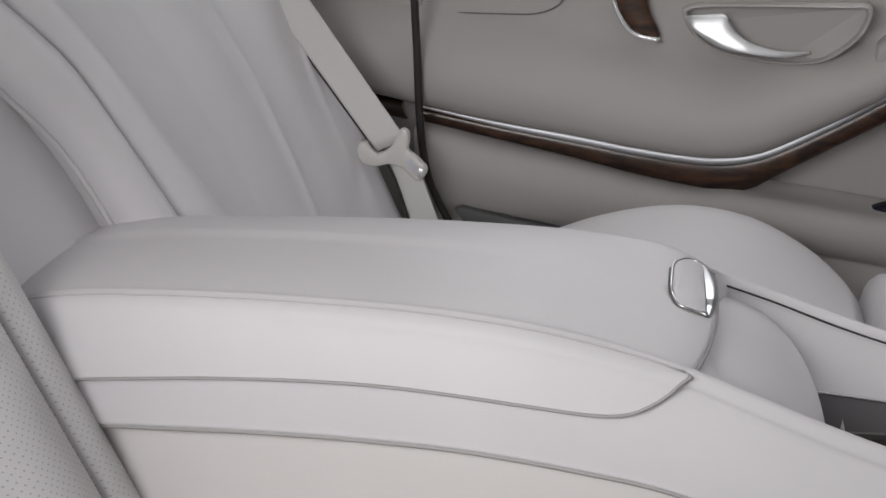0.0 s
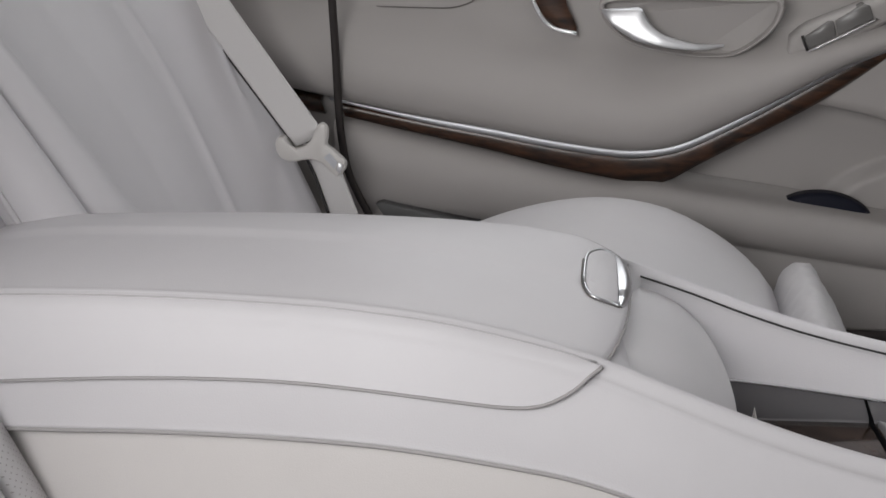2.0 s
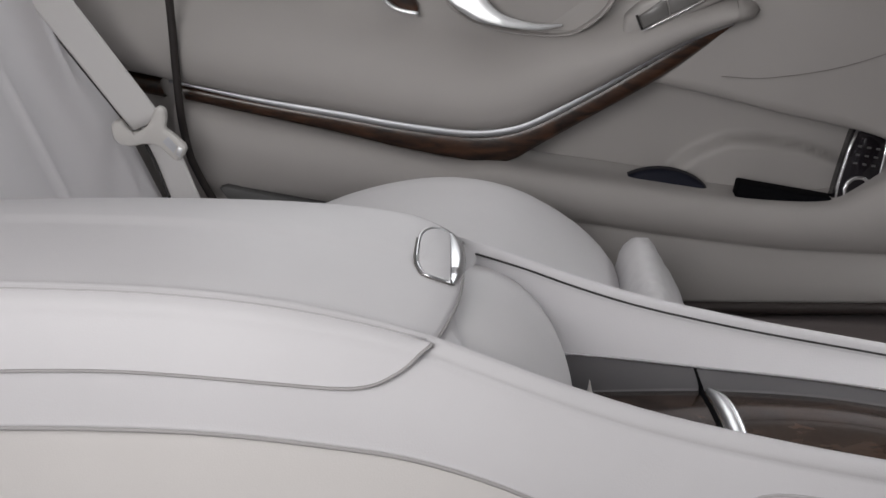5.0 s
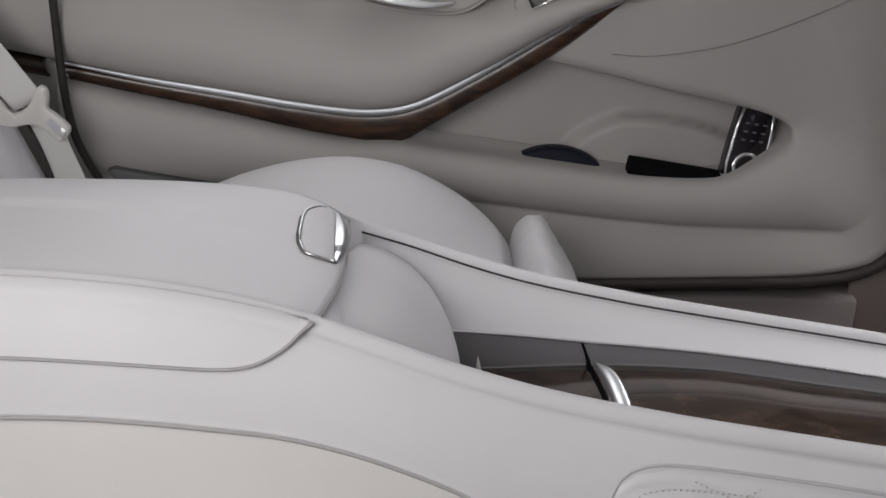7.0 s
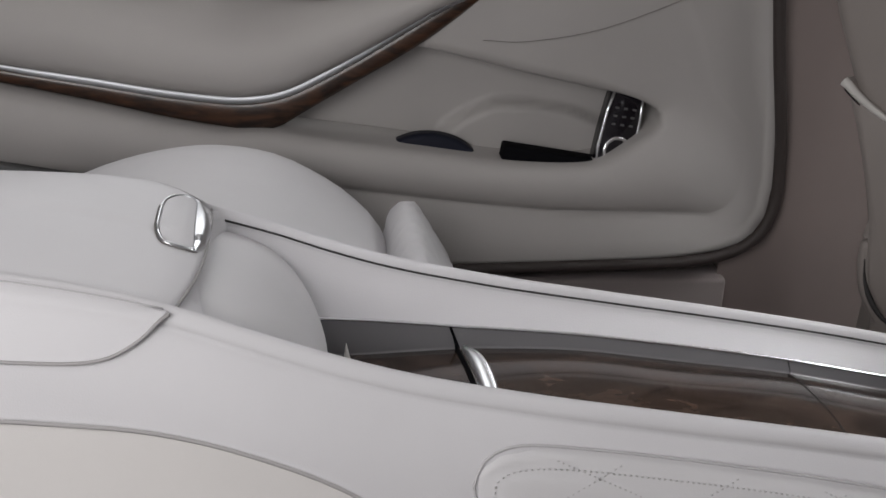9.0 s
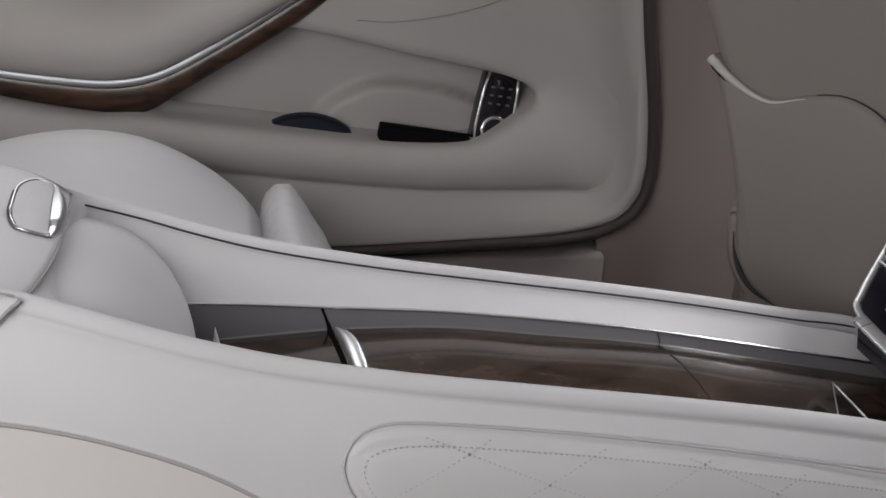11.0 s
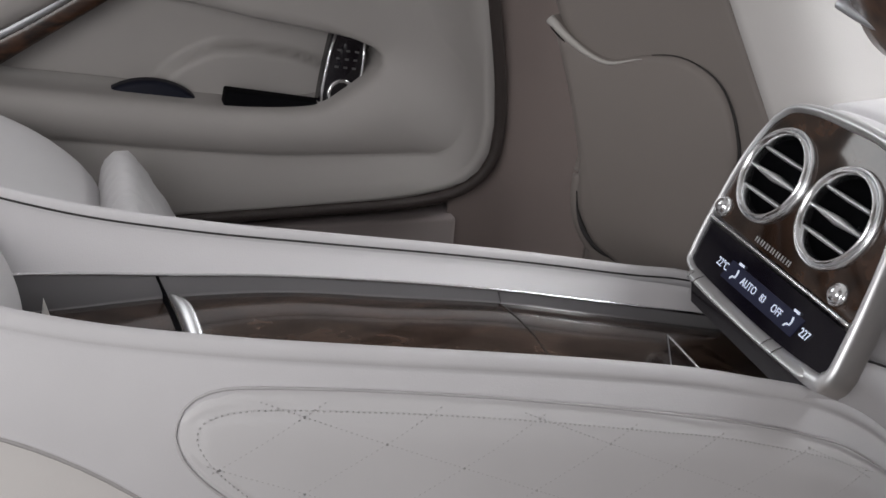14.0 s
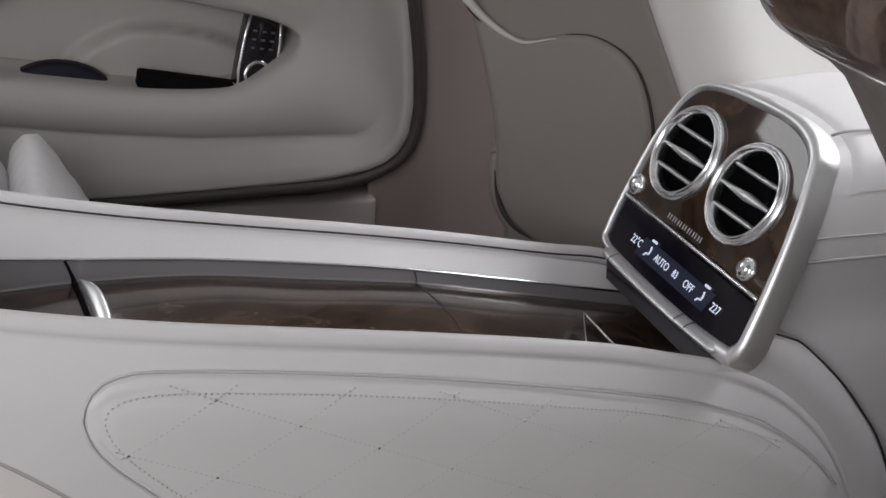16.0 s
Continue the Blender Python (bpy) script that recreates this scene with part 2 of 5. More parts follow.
def box(size, place, bevel=0.0, segs=3):
    bm = bmesh.new()
    bmesh.ops.create_cube(bm, size=1.0, matrix=Matrix.Translation(place) @ Matrix.Diagonal((*size, 1)))
    if bevel:
        bmesh.ops.bevel(bm, geom=bm.edges[:], offset=bevel, segments=segs, profile=0.5, affect="EDGES")
    return bm


def slab(outline, to_world, front, back, bevel=0.0):
    """A plate from a 2D outline; to_world(u, v, w) maps it, w from back to front, its front edge rounded by bevel."""
    pts = [Vector(p) for p in outline]
    mid = sum(pts, Vector((0, 0))) / len(pts)

    def inset(d):
        out = []
        for k, p in enumerate(pts):
            t = (pts[(k + 1) % len(pts)] - pts[k - 1]).normalized()
            nn = Vector((-t.y, t.x))
            if nn.dot(mid - p) < 0:
                nn = -nn
            out.append(p + nn * d)
        return out

    rings = [(0, back), (0, front - bevel)]
    if bevel:
        rings += [(bevel * 0.3, front - bevel * 0.3), (bevel, front)]
    rows = [[to_world(q.x, q.y, w) for q in inset(d)] for d, w in rings]
    bm = grid(rows, close_u=True)
    bm.verts.ensure_lookup_table()
    n = len(pts)
    bm.faces.new(bm.verts[:n])
    bm.faces.new(bm.verts[-n:])
    bmesh.ops.recalc_face_normals(bm, faces=bm.faces)
    return bm


def frame_ring(outline, inner, to_world, front, back, crown):
    """A closed bezel between two outlines of equal count, crowned towards the viewer."""
    rows = []
    for a, w in ((0, back), (0, front - crown), (0.25, front - crown * 0.25), (0.5, front), (0.75, front - crown * 0.25), (1, front - crown), (1, back)):
        rows.append([to_world(p[0] + (q[0] - p[0]) * a, p[1] + (q[1] - p[1]) * a, w) for p, q in zip(outline, inner)])
    bm = grid(rows, close_u=True)
    bmesh.ops.recalc_face_normals(bm, faces=bm.faces)
    return bm


# ---- car shell round the cabin ----
MID = 0.0825  # the car's middle plane
"""The cabin: x runs to the front, y to the far door, z up."""


def build_shell():
    tagged(part("ground", box((400, 400, 0.2), (0, 0, -0.45)), GROUND, flat=True), "grey paved ground outside the open door", "ground", kind="structure")
    tagged(part("floor", box((2.4, 1.22, 0.04), (0.9, MID + 0.02, 0.16), 0.01), CARPET), "taupe carpeted cabin floor", "floor", kind="structure")
    roof = grid([[(x, MID + s * 0.62, 1.30 - 0.05 * abs(s) ** 2) for s in np.linspace(-1, 1, 9)] for x in (-0.5, 1.9)])
    tagged(part("ceiling", thick(roof, 0.02), HEADLINER), "light fabric headliner over the cabin", "ceiling", kind="structure")
    tagged(part("wall_rear", box((0.05, 1.3, 1.2), (-0.55, MID, 0.72), 0.01), HEADLINER), "plain rear bulkhead", "wall", kind="structure")
    tagged(part("wall_front", box((0.05, 1.3, 0.85), (2.05, MID, 0.55), 0.01), SEATSHADE), "plain dashboard bulkhead", "wall", kind="structure")
    tagged(part("trim", box((0.45, 0.02, 0.75), (0.035, 0.636, 0.62), 0.004), DOORSKIN), "taupe quarter trim behind the rear door", "trim", kind="structure")
    # unseen wall, added to block sky light from the front half
    tagged(part("wall_near_front", box((0.95, 0.06, 1.08), (1.60, -0.60, 0.72), 0.02), SEATSHADE), "unseen plain wall shading the cabin's front, ahead of the open door", "wall", kind="structure")
    # unseen too: added to cut the sky off behind the opening
    tagged(part("wall_near_rear", box((0.30, 0.06, 1.08), (-0.40, -0.60, 0.72), 0.02), HEADLINER), "unseen plain wall blocking light behind the open door", "wall", kind="structure")
    sill = box((1.16, 0.09, 0.10), (0.58, 0.64, 0.36), 0.006)
    tagged(part("trim", sill, SILLTRIM), "taupe door sill trim", "sill", kind="structure")


build_shell()

# ---- centre console ----
TOP = [(-0.15, 0.6550), (0.0, 0.6640), (0.135, 0.6800), (0.198, 0.6860), (0.283, 0.6910), (0.363, 0.6930), (0.44, 0.6920), (0.513, 0.6850), (0.583, 0.6695), (0.64, 0.6492), (0.68, 0.6350),
       (0.72, 0.6230), (0.80, 0.6060), (0.90, 0.5900), (1.0, 0.5750), (1.09, 0.5600), (1.175, 0.5430), (1.25, 0.5240), (1.307, 0.4890), (1.352, 0.4440), (1.385, 0.3940), (1.42, 0.3300)]
SEAMLINE = [(-0.15, 0.577), (0.1, 0.592), (0.247, 0.603), (0.318, 0.608), (0.391, 0.611), (0.461, 0.611), (0.527, 0.606), (0.581, 0.599), (0.624, 0.587), (0.648, 0.578),
            (0.695, 0.556), (0.75, 0.517), (0.80, 0.467), (0.85, 0.392), (0.90, 0.292), (0.93, 0.200), (1.42, 0.200)]
OUT = [(0.0, 0.092), (0.006, 0.097), (0.012, 0.0985), (0.022, 0.103), (0.045, 0.111), (0.08, 0.1165), (0.14, 0.121), (0.3, 0.125), (0.5, 0.126)]


def top(x):
    return smooth(x, TOP)


def out(drop):
    return smooth(drop, OUT)


def ease(a, b, x):
    f = max(0.0, min(1.0, (x - a) / (b - a)))
    return f * f * (3 - 2 * f)


def flare(x, s):
    """How much wider the console is at its front end, and narrower beside the far edge of the armrest."""
    return 0.012 * ease(1.13, 1.27, x) - (0.0125 * (1 - ease(0.57, 0.66, x)) if s > 0 else 0.0)


def side_y(x, z, s=-1):
    return MID + s * (out(max(0.0, top(x) - z)) + flare(x, s))


def build_console():
    con = thing("center_console", "cream leather rear centre console with padded armrest and walnut tray", "console")
    xs = np.concatenate([np.linspace(-0.15, 0.56, 30), np.linspace(0.58, 1.25, 44), np.linspace(1.26, 1.42, 16)])
    for s in (-1, 1):
        rows = []
        for x in xs:
            x = float(x)
            t, low = top(x) - 0.055 * max(0.0, (0.22 - x) / 0.22) ** 2.4, smooth(x, SEAMLINE)
            h = t - low
            row = []
            if x < 0.6:
                row += [(x, MID, t - 0.004), (x, MID + s * 0.05, t - 0.004), (x, MID + s * 0.078, t - 0.004), (x, MID + s * 0.082, t - 0.004)]
            else:
                row += [(x, MID + s * 0.0858, t - 0.012), (x, MID + s * 0.0852, t - 0.006), (x, MID + s * 0.0858, t), (x, MID + s * 0.0872, t + 0.0022)]
            row += [(x, MID + s * 0.0895, t + 0.003), (x, MID + s * 0.0925, t + 0.0005), (x, MID + s * 0.0950, t - 0.004), (x, MID + s * 0.0958, t - 0.0075), (x, MID + s * 0.0945, t - 0.0090),
                    (x, MID + s * 0.0972, t - 0.0108)]
            for f in (0.22, 0.3, 0.4, 0.5, 0.6, 0.7, 0.8, 0.9, 0.96):
                row.append((x, MID + s * out(h * f), t - h * f))
            e = MID + s * out(h)
            row += [(x, e, low + 0.002), (x, e - s * 0.002, low), (x, e - s * 0.015, low + 0.001)]
            wide = flare(x, s)
            sunk = 0.012 * (1 - ease(0.53, 0.595, x)) if s > 0 else 0.0
            rows.append([(p[0], p[1] + s * wide if abs(p[1] - MID) > 0.084 else p[1], p[2] - sunk) for p in row])
        bm = grid(rows)
        bmesh.ops.recalc_face_normals(bm, faces=bm.faces)
        part("side_shell", bm, CREAM, con, "cream leather console side")
        # lower side panel behind the seam
        rows = []
        for x in np.linspace(-0.15, 0.95, 40):
            x = float(x)
            low, t = smooth(x, SEAMLINE), top(x)
            e = out(t - low)
            rows.append([(x, MID + s * (e - 0.0135), low + 0.004)] + [(x, MID + s * (e - 0.0105 + 0.012 * min(1.0, f / 0.25) + 0.015 * f), low + 0.002 - f * (low - 0.19)) for f in (0.02, 0.06, 0.12, 0.25, 0.4, 0.6, 0.8, 1.0)])
        bm = grid(rows)
        bmesh.ops.recalc_face_normals(bm, faces=bm.faces)
        part("lower_side_panel", bm, BEIGE, con, "beige leather lower console panel")
        # seam cord, its dark tone also painting the shade under the overhang
        line = [(x, MID + s * (out(top(x) - smooth(x, SEAMLINE)) - 0.0022), smooth(x, SEAMLINE) - 0.0008) for x in np.linspace(-0.14, 0.92, 80)]
        part("side_seam", tube(line, 0.0017, 6), SEAM, con, "taupe seam along the side with the overhang's shade painted in")
        line = [(x, MID + s * (0.0845 + flare(x, s)), top(x) - 0.0045) for x in np.linspace(0.602 if s < 0 else 0.597, 1.235, 50)]
        part("rim_seam", tube(line, 0.0008, 6), SHADOWGAP, con, "thin dark seam under the rim")
    # inner trough walls
    wall = [(0.60, 0.5855), (0.6825, 0.5813), (0.7187, 0.5792), (0.776, 0.5745), (0.870, 0.567), (0.935, 0.5592), (1.044, 0.5432), (1.13, 0.5268), (1.25, 0.503)]
    tray = [(0.60, 0.549), (0.70, 0.5535), (0.80, 0.5585), (0.87, 0.5565), (0.95, 0.5465), (1.044, 0.5340), (1.13, 0.5170), (1.26, 0.491)]
    for s in (-1, 1):
        rows = []
        for x in np.linspace(0.59, 1.26, 40):
            t, w = top(x) - 0.008, smooth(x, wall)
            rows.append([(x, MID + s * (0.0855 + min(0.0, flare(x, s)) * (1 - f) - 0.0165 * f**1.3), t + (w - t) * f) for f in np.linspace(0, 1, 7)])
        bm = grid(rows)
        part("inner_wall", bm, CREAM, con, "cream leather inner wall")
        line = [(x, MID + s * 0.0680, smooth(x, wall) + 0.0002) for x in np.linspace(0.60, 1.25, 40)]
        part("chrome_line", tube(line, 0.0013, 6), CHROME, con, "thin chrome line")
        rows = [[(x, MID + s * (0.0685 - 0.004 * f), smooth(x, wall) + (smooth(x, tray) - 0.006 - smooth(x, wall)) * f) for f in (0, 0.5, 1)] for x in np.linspace(0.60, 1.26, 40)]
        part("gloss_wall", grid(rows), TUNNEL, con, "smoked glossy tray wall")

    # walnut tray lids, their ends bowed alike; bows are shares across the tray
    def bow_rear(u):
        return 0.0035 - 0.0040 * u - 0.0015 * u * u

    def bow_front(u):
        return 0.0045 - 0.0025 * u - 0.0045 * u * u

    def lid_plate(a, b, name, label, bow_a, bow_b):
        rows = []
        shares = [(0.0, -0.006), (0.0004, 0.0), (0.004, 0.0)] + [(float(f), 0.0) for f in np.linspace(0.02, 0.98, 16)] + [(0.996, 0.0), (0.9996, 0.0), (1.0, -0.006)]
        for f, low in shares:
            row = []
            for u in [-1.0] + list(np.linspace(-1, 1, 13)) + [1.0]:
                u = float(u)
                x = (a + bow_a(u)) * (1 - f) + (b + bow_b(u)) * f
                row.append(Vector((x, MID + 0.0622 * u, smooth(x, tray) + low + (0.004 * (1 - u * u) if low == 0 else 0.0))))
            row[0].z -= 0.006
            row[-1].z -= 0.006
            rows.append(row)
        bm = grid(rows)
        bmesh.ops.recalc_face_normals(bm, faces=bm.faces)
        ob = part(name, bm, TRAYWOOD, con, label)
        for poly in ob.data.polygons:
            poly.use_smooth = abs(poly.normal.z) > 0.8
        return ob

    def straight(u):
        return 0.0

    lid_plate(0.655, 0.7805, "tray_lid", "glossy walnut tray lid", straight, bow_rear)
    lid_plate(0.7845, 1.0462, "tray_lid", "glossy walnut sliding tray lid", bow_rear, bow_front)
    lid_plate(1.0470, 1.27, "tray_lid", "glossy walnut tray panel under the vents", bow_front, straight)
    # ledges beside the lids and the bed under them
    for s in (-1, 1):
        rows = [[(x, MID + s * y, smooth(x, tray) + dz) for y, dz in ((0.0655, 0.0005), (0.0648, -0.0010), (0.0632, -0.0014), (0.0624, -0.0040))] for x in np.linspace(0.60, 1.26, 40)]
        part("tray_ledge", grid(rows), TUNNEL, con, "narrow smoked ledge beside the lids")
    bed = [[(x, MID + y, smooth(x, tray) - 0.0050) for y in np.linspace(-0.066, 0.066, 5)] for x in np.linspace(0.60, 1.27, 30)]
    part("tray_bed", grid(bed), SHADOWGAP, con, "dark bed under the lids")
    joint = [(1.0441, MID + 0.0680, smooth(1.0441, wall) - 0.001), (1.0462, MID + 0.0648, smooth(1.0466, tray) + 0.001)]
    joint += [(1.0466 + bow_front(u), MID + 0.0622 * u, smooth(1.0466 + bow_front(u), tray) + 0.004 * (1 - u * u)) for u in np.linspace(1, -1, 17)]
    part("lid_joint", tube(joint, 0.0005, 6), SHADOWGAP, con, "thin dark joint")
    gap = [(0.7755, MID + 0.0685, 0.5740), (0.7785, MID + 0.0675, 0.5665), (0.7815, MID + 0.0655, 0.5580)]
    gap += [(0.7825 + bow_rear(u), MID + 0.0622 * u, smooth(0.7825 + bow_rear(u), tray) + 0.004 * (1 - u * u) - 0.001) for u in np.linspace(1, -1, 15)]
    part("lid_gap", tube(spline(gap, 40), lambda f: 0.0015 + 0.0010 * ease(0.0, 0.25, f), 8, 0.7), BLACKMATTE, con, "dark gap between the tray lids")
    # chrome finger pull beside the gap: a crescent plate with a raised rib
    rows, rib = [], []
    for k in range(29):
        u = -1 + k / 14
        y = MID + 0.003 + 0.054 * u
        x0 = 0.7862 + bow_rear(u)
        wide = 0.0092 * (1 - abs(u) ** 3.2) + 0.0012
        z = smooth(0.79, tray) + 0.0038 + 0.0065 * (1 - abs(u) ** 3)
        rows.append([(x0, y, z - 0.008), (x0, y, z), (x0 + wide * 0.2, y, z + 0.0014), (x0 + wide * 0.6, y, z + 0.0016), (x0 + wide * 0.85, y, z + 0.0004), (x0 + wide, y, z - 0.003), (x0 + wide * 1.05, y, z - 0.009)])
        rib.append((x0 + wide * 0.80, y, z + 0.0009))
    bm = grid(rows)
    bmesh.ops.recalc_face_normals(bm, faces=bm.faces)
    pull = part("finger_pull", bm, SILVER, con, "curved satin chrome finger pull")
    part("pull_rib", tube(rib, lambda f: 0.0004 + 0.0012 * math.sin(math.pi * f), 8), CHROME, pull, "bright polished rib")
    # small pale fin beside the pad
    rows = [[(0.6945 + 0.0025 * f, MID + 0.047, 0.553 + 0.0165 * f), (0.7020 - 0.0045 * f, MID + 0.047, 0.553 + 0.0165 * f), (0.7015 - 0.0042 * f, MID + 0.052, 0.553 + 0.0165 * f), (0.6950 + 0.0022 * f, MID + 0.052, 0.553 + 0.0165 * f)] for f in (0, 0.35, 0.7, 0.95, 1.0)]
    bm = grid(rows, close_u=True)
    bm.verts.ensure_lookup_table()
    bm.faces.new(bm.verts[-4:])
    bmesh.ops.recalc_face_normals(bm, faces=bm.faces)
    part("latch_fin", bm, PLASTIC, con, "small pale latch fin")
    tray_catch(con, tray)
    # pad below the lid front
    rows = []
    prof = [(0.585, 0.662), (0.603, 0.656), (0.622, 0.650), (0.643, 0.639), (0.662, 0.622), (0.675, 0.602), (0.683, 0.580), (0.686, 0.556)]
    curve = spline([(a, 0, b) for a, b in prof], 24)
    for k, p in enumerate(curve):
        row = []
        for u in np.linspace(-1, 1, 19):
            edge = abs(u) ** 6
            back = 0.012 * abs(u) ** 3.0
            row.append((p.x - back * (k / 23), MID + (0.0845 if u < 0 else 0.0845 - 0.0125 * (1 - ease(0.57, 0.66, p.x))) * u, p.z - 0.004 * abs(u) ** 2 * (1 - k / 23) - 0.003 * edge))
        rows.append(row)
    part("front_pad", grid(rows), CREAM_SOFT, con, "rounded cream pad ahead of the armrest lid")
    return con


def tray_catch(con, tray):
    """Two bright edges of the glass catch in the panel under the vents."""
    line = [(1.184, y, smooth(1.184, tray) + 0.0040) for y in np.linspace(0.045, 0.114, 12)]
    part("tray_catch", tube(line, 0.0011, 6), CHROME, con, "thin bright catch on the tray panel")
    line = [(1.184 - 0.026 * f, 0.114 - 0.056 * f, smooth(1.184 - 0.026 * f, tray) + 0.0042) for f in np.linspace(0, 1, 8)]
    part("tray_catch", tube(line, 0.0006, 6), SATIN, con)


console = build_console()


LIDDROP = [(-0.05, 0.056), (0.217, 0.052), (0.312, 0.047), (0.386, 0.0440), (0.451, 0.0432), (0.486, 0.0423), (0.52, 0.0398), (0.537, 0.0375), (0.551, 0.0340), (0.561, 0.0295), (0.57, 0.0231), (0.58, 0.0140), (0.587, 0.0050),
           (0.591, 0.0015)]


FAREDGE = [(-0.02, 0.600), (0.016, 0.625), (0.042, 0.647), (0.081, 0.662), (0.119, 0.671), (0.17, 0.678), (0.22, 0.682), (0.315, 0.688), (0.405, 0.691), (0.49, 0.6905), (0.533, 0.688), (0.57, 0.6815), (0.588, 0.673), (0.604, 0.662)]


def build_armrest():
    lid = thing("armrest_lid", "padded cream leather armrest lid with chrome clasp on the console", "armrest")
    cross = []  # side, offset share, drop share, front x
    for s in (-1, 1):
        side = []
        for k in range(15):
            f = k / 14
            side.append((s, f, -1.0, 0.604 - (0.013 if s < 0 else 0.004) * f**2.2))
        for k in range(1, 19):
            f = math.sin(math.pi / 2 * k / 18)
            side.append((s, 1.0, f, 0.591 if s < 0 else 0.600))
        cross += side[::-1] if s < 0 else side[1:]

    def lid_point(x, s, o, d):
        width = 0.0925 if s < 0 else 0.0800
        rear = max(0.0, (0.22 - x) / 0.22)
        z = top(x) + 0.001 - 0.055 * rear**2.4
        if s > 0:  # the far edge has its own line
            z += (smooth(x, FAREDGE) + 0.002 - z) * (o if d < 0 else 1.0) ** 2
        if d < 0:
            return Vector((x, MID + s * width * o, z + (0.0065 if s < 0 else 0.0085) * (1 - o**2.2) - (0.002 * o * o if s > 0 else 0)))
        drop = d * smooth(x, LIDDROP)
        return Vector((x, MID + s * (width - 0.092 + out(drop) + 0.0030 * min(1, d * 6)), z - drop - (0.002 if s > 0 else 0)))

    rows = []
    steps = np.concatenate([np.linspace(0, 0.88, 34), np.linspace(0.89, 1.0, 26)])
    x0 = -0.02
    for q in steps:
        row = []
        near_end = max(0.0, (float(q) - 0.965) / 0.035)
        for sd, o, d, xf in cross:
            p = lid_point(x0 + (xf - x0) * float(q), sd, o, d)
            p.z -= 0.0022 * near_end**2 if d < 0 else 0.0
            row.append(tuple(p))
        rows.append(row)
    # turned-under front edge
    last = rows[-1]
    under = [(0.0, 0.003, 0.0) if c[0] < 0 and c[2] > 0.3 else (0.0, -0.003, 0.0) if c[2] > 0.3 else (0.0005, 0.0, -0.004) for c in cross]
    rows.append([tuple(Vector(p) + Vector(u)) for p, u in zip(last, under)])
    rows.append([tuple(Vector(p) + Vector(u) * 2 + Vector((-0.004, 0, 0))) for p, u in zip(last, under)])
    for r in rows:
        a, b = Vector(r[0]), Vector(r[-1])
        r.insert(0, (a.x, a.y + 0.004, a.z - 0.003))
        r.append((b.x, b.y - 0.004, b.z - 0.003))
    bm = grid(rows)
    bmesh.ops.recalc_face_normals(bm, faces=bm.faces)
    part("cover", bm, CREAM, lid, "smooth cream leather cover")
    # stitched seams along both shoulders
    for s in (-1, 1):
        pts = []
        for x in np.linspace(0.03, 0.589 if s < 0 else 0.598, 60):
            pts.append(lid_point(float(x), s, 1.0, 0.03))
        part("shoulder_seam", tube(pts, 0.0006, 6), SOFTSEAM, lid, "stitched seam")
    # dark gap round the lid
    gap = [Vector(r[0]) + Vector((0, -0.0046, 0.0026)) for r in rows[:-2]] + [Vector(p) + Vector((0.0008, -0.0006, -0.0006 if c[2] > 0.1 else -0.002)) for p, c in zip(last[1:-1], cross)][1:]
    part("edge_gap", tube(gap, 0.0011, 6), SEAM, lid, "narrow gap round the lid")
    # clasp: chrome frame, leather tongue and chrome nose
    cx, cy = 0.5875, 0.104

    def on_lid(u, v, w):
        x, y = cx + u, cy + v
        sd = -1 if y < MID else 1
        p = lid_point(x, sd, abs(y - MID) / (0.0925 if sd < 0 else 0.0800), -1.0)
        return p + Vector((0, 0, w - 0.0022 * max(0, (x - 0.583) / 0.022) ** 2))

    outl = spline([(-0.0155, 0.020, 0), (-0.0150, -0.008, 0), (-0.0138, -0.024, 0), (-0.0090, -0.0380, 0), (-0.003, -0.0405, 0), (0.004, -0.0398, 0), (0.0112, -0.0372, 0), (0.0122, -0.030, 0), (0.0100, 0.0, 0), (0.0078, 0.028, 0), (0.0060, 0.048, 0), (0.0015, 0.0520, 0), (-0.006, 0.0465, 0), (-0.0122, 0.035, 0)], 72, closed=True)
    inn = [Vector((-0.002 + (p.x + 0.002) * 0.84, 0.005 + (p.y - 0.005) * 0.93, 0)) for p in outl]
    clasp = part("clasp", frame_ring([(p.x, p.y) for p in outl], [(p.x, p.y) for p in inn], on_lid, 0.0024, -0.004, 0.0016), CLASP, lid, "chrome release clasp")
    part("clasp_gap", tube([on_lid(p.x * 1.04, p.y * 1.01, 0.0006) for p in outl[2:40]], 0.0006, 6), DARKSEAM, clasp, "thin dark gap")
    part("tongue", slab([(p.x, p.y) for p in inn], on_lid, 0.0016, -0.002, 0.0004), CREAM, clasp, "leather-covered tongue")
    nose = []
    for k in range(29):
        f = k / 28
        r = 0.0006 + 0.0088 * math.sin(math.pi * f) ** 0.8
        p = on_lid(0.0052 + 0.0066 * f, 0.051 - 0.089 * f, 0.0022)
        nose.append([(p.x + r * math.sin(math.radians(a)), p.y, p.z - 0.9 * r * (1 - math.cos(math.radians(a))) + 0.0015 * math.sin(math.radians(2 * a)) * math.sin(math.pi * f)) for a in range(0, 151, 10)])
    bm = grid(nose)
    bmesh.ops.recalc_face_normals(bm, faces=bm.faces)
    part("nose", bm, CLASP, clasp, "rounded chrome nose")
    return lid


armrest = build_armrest()


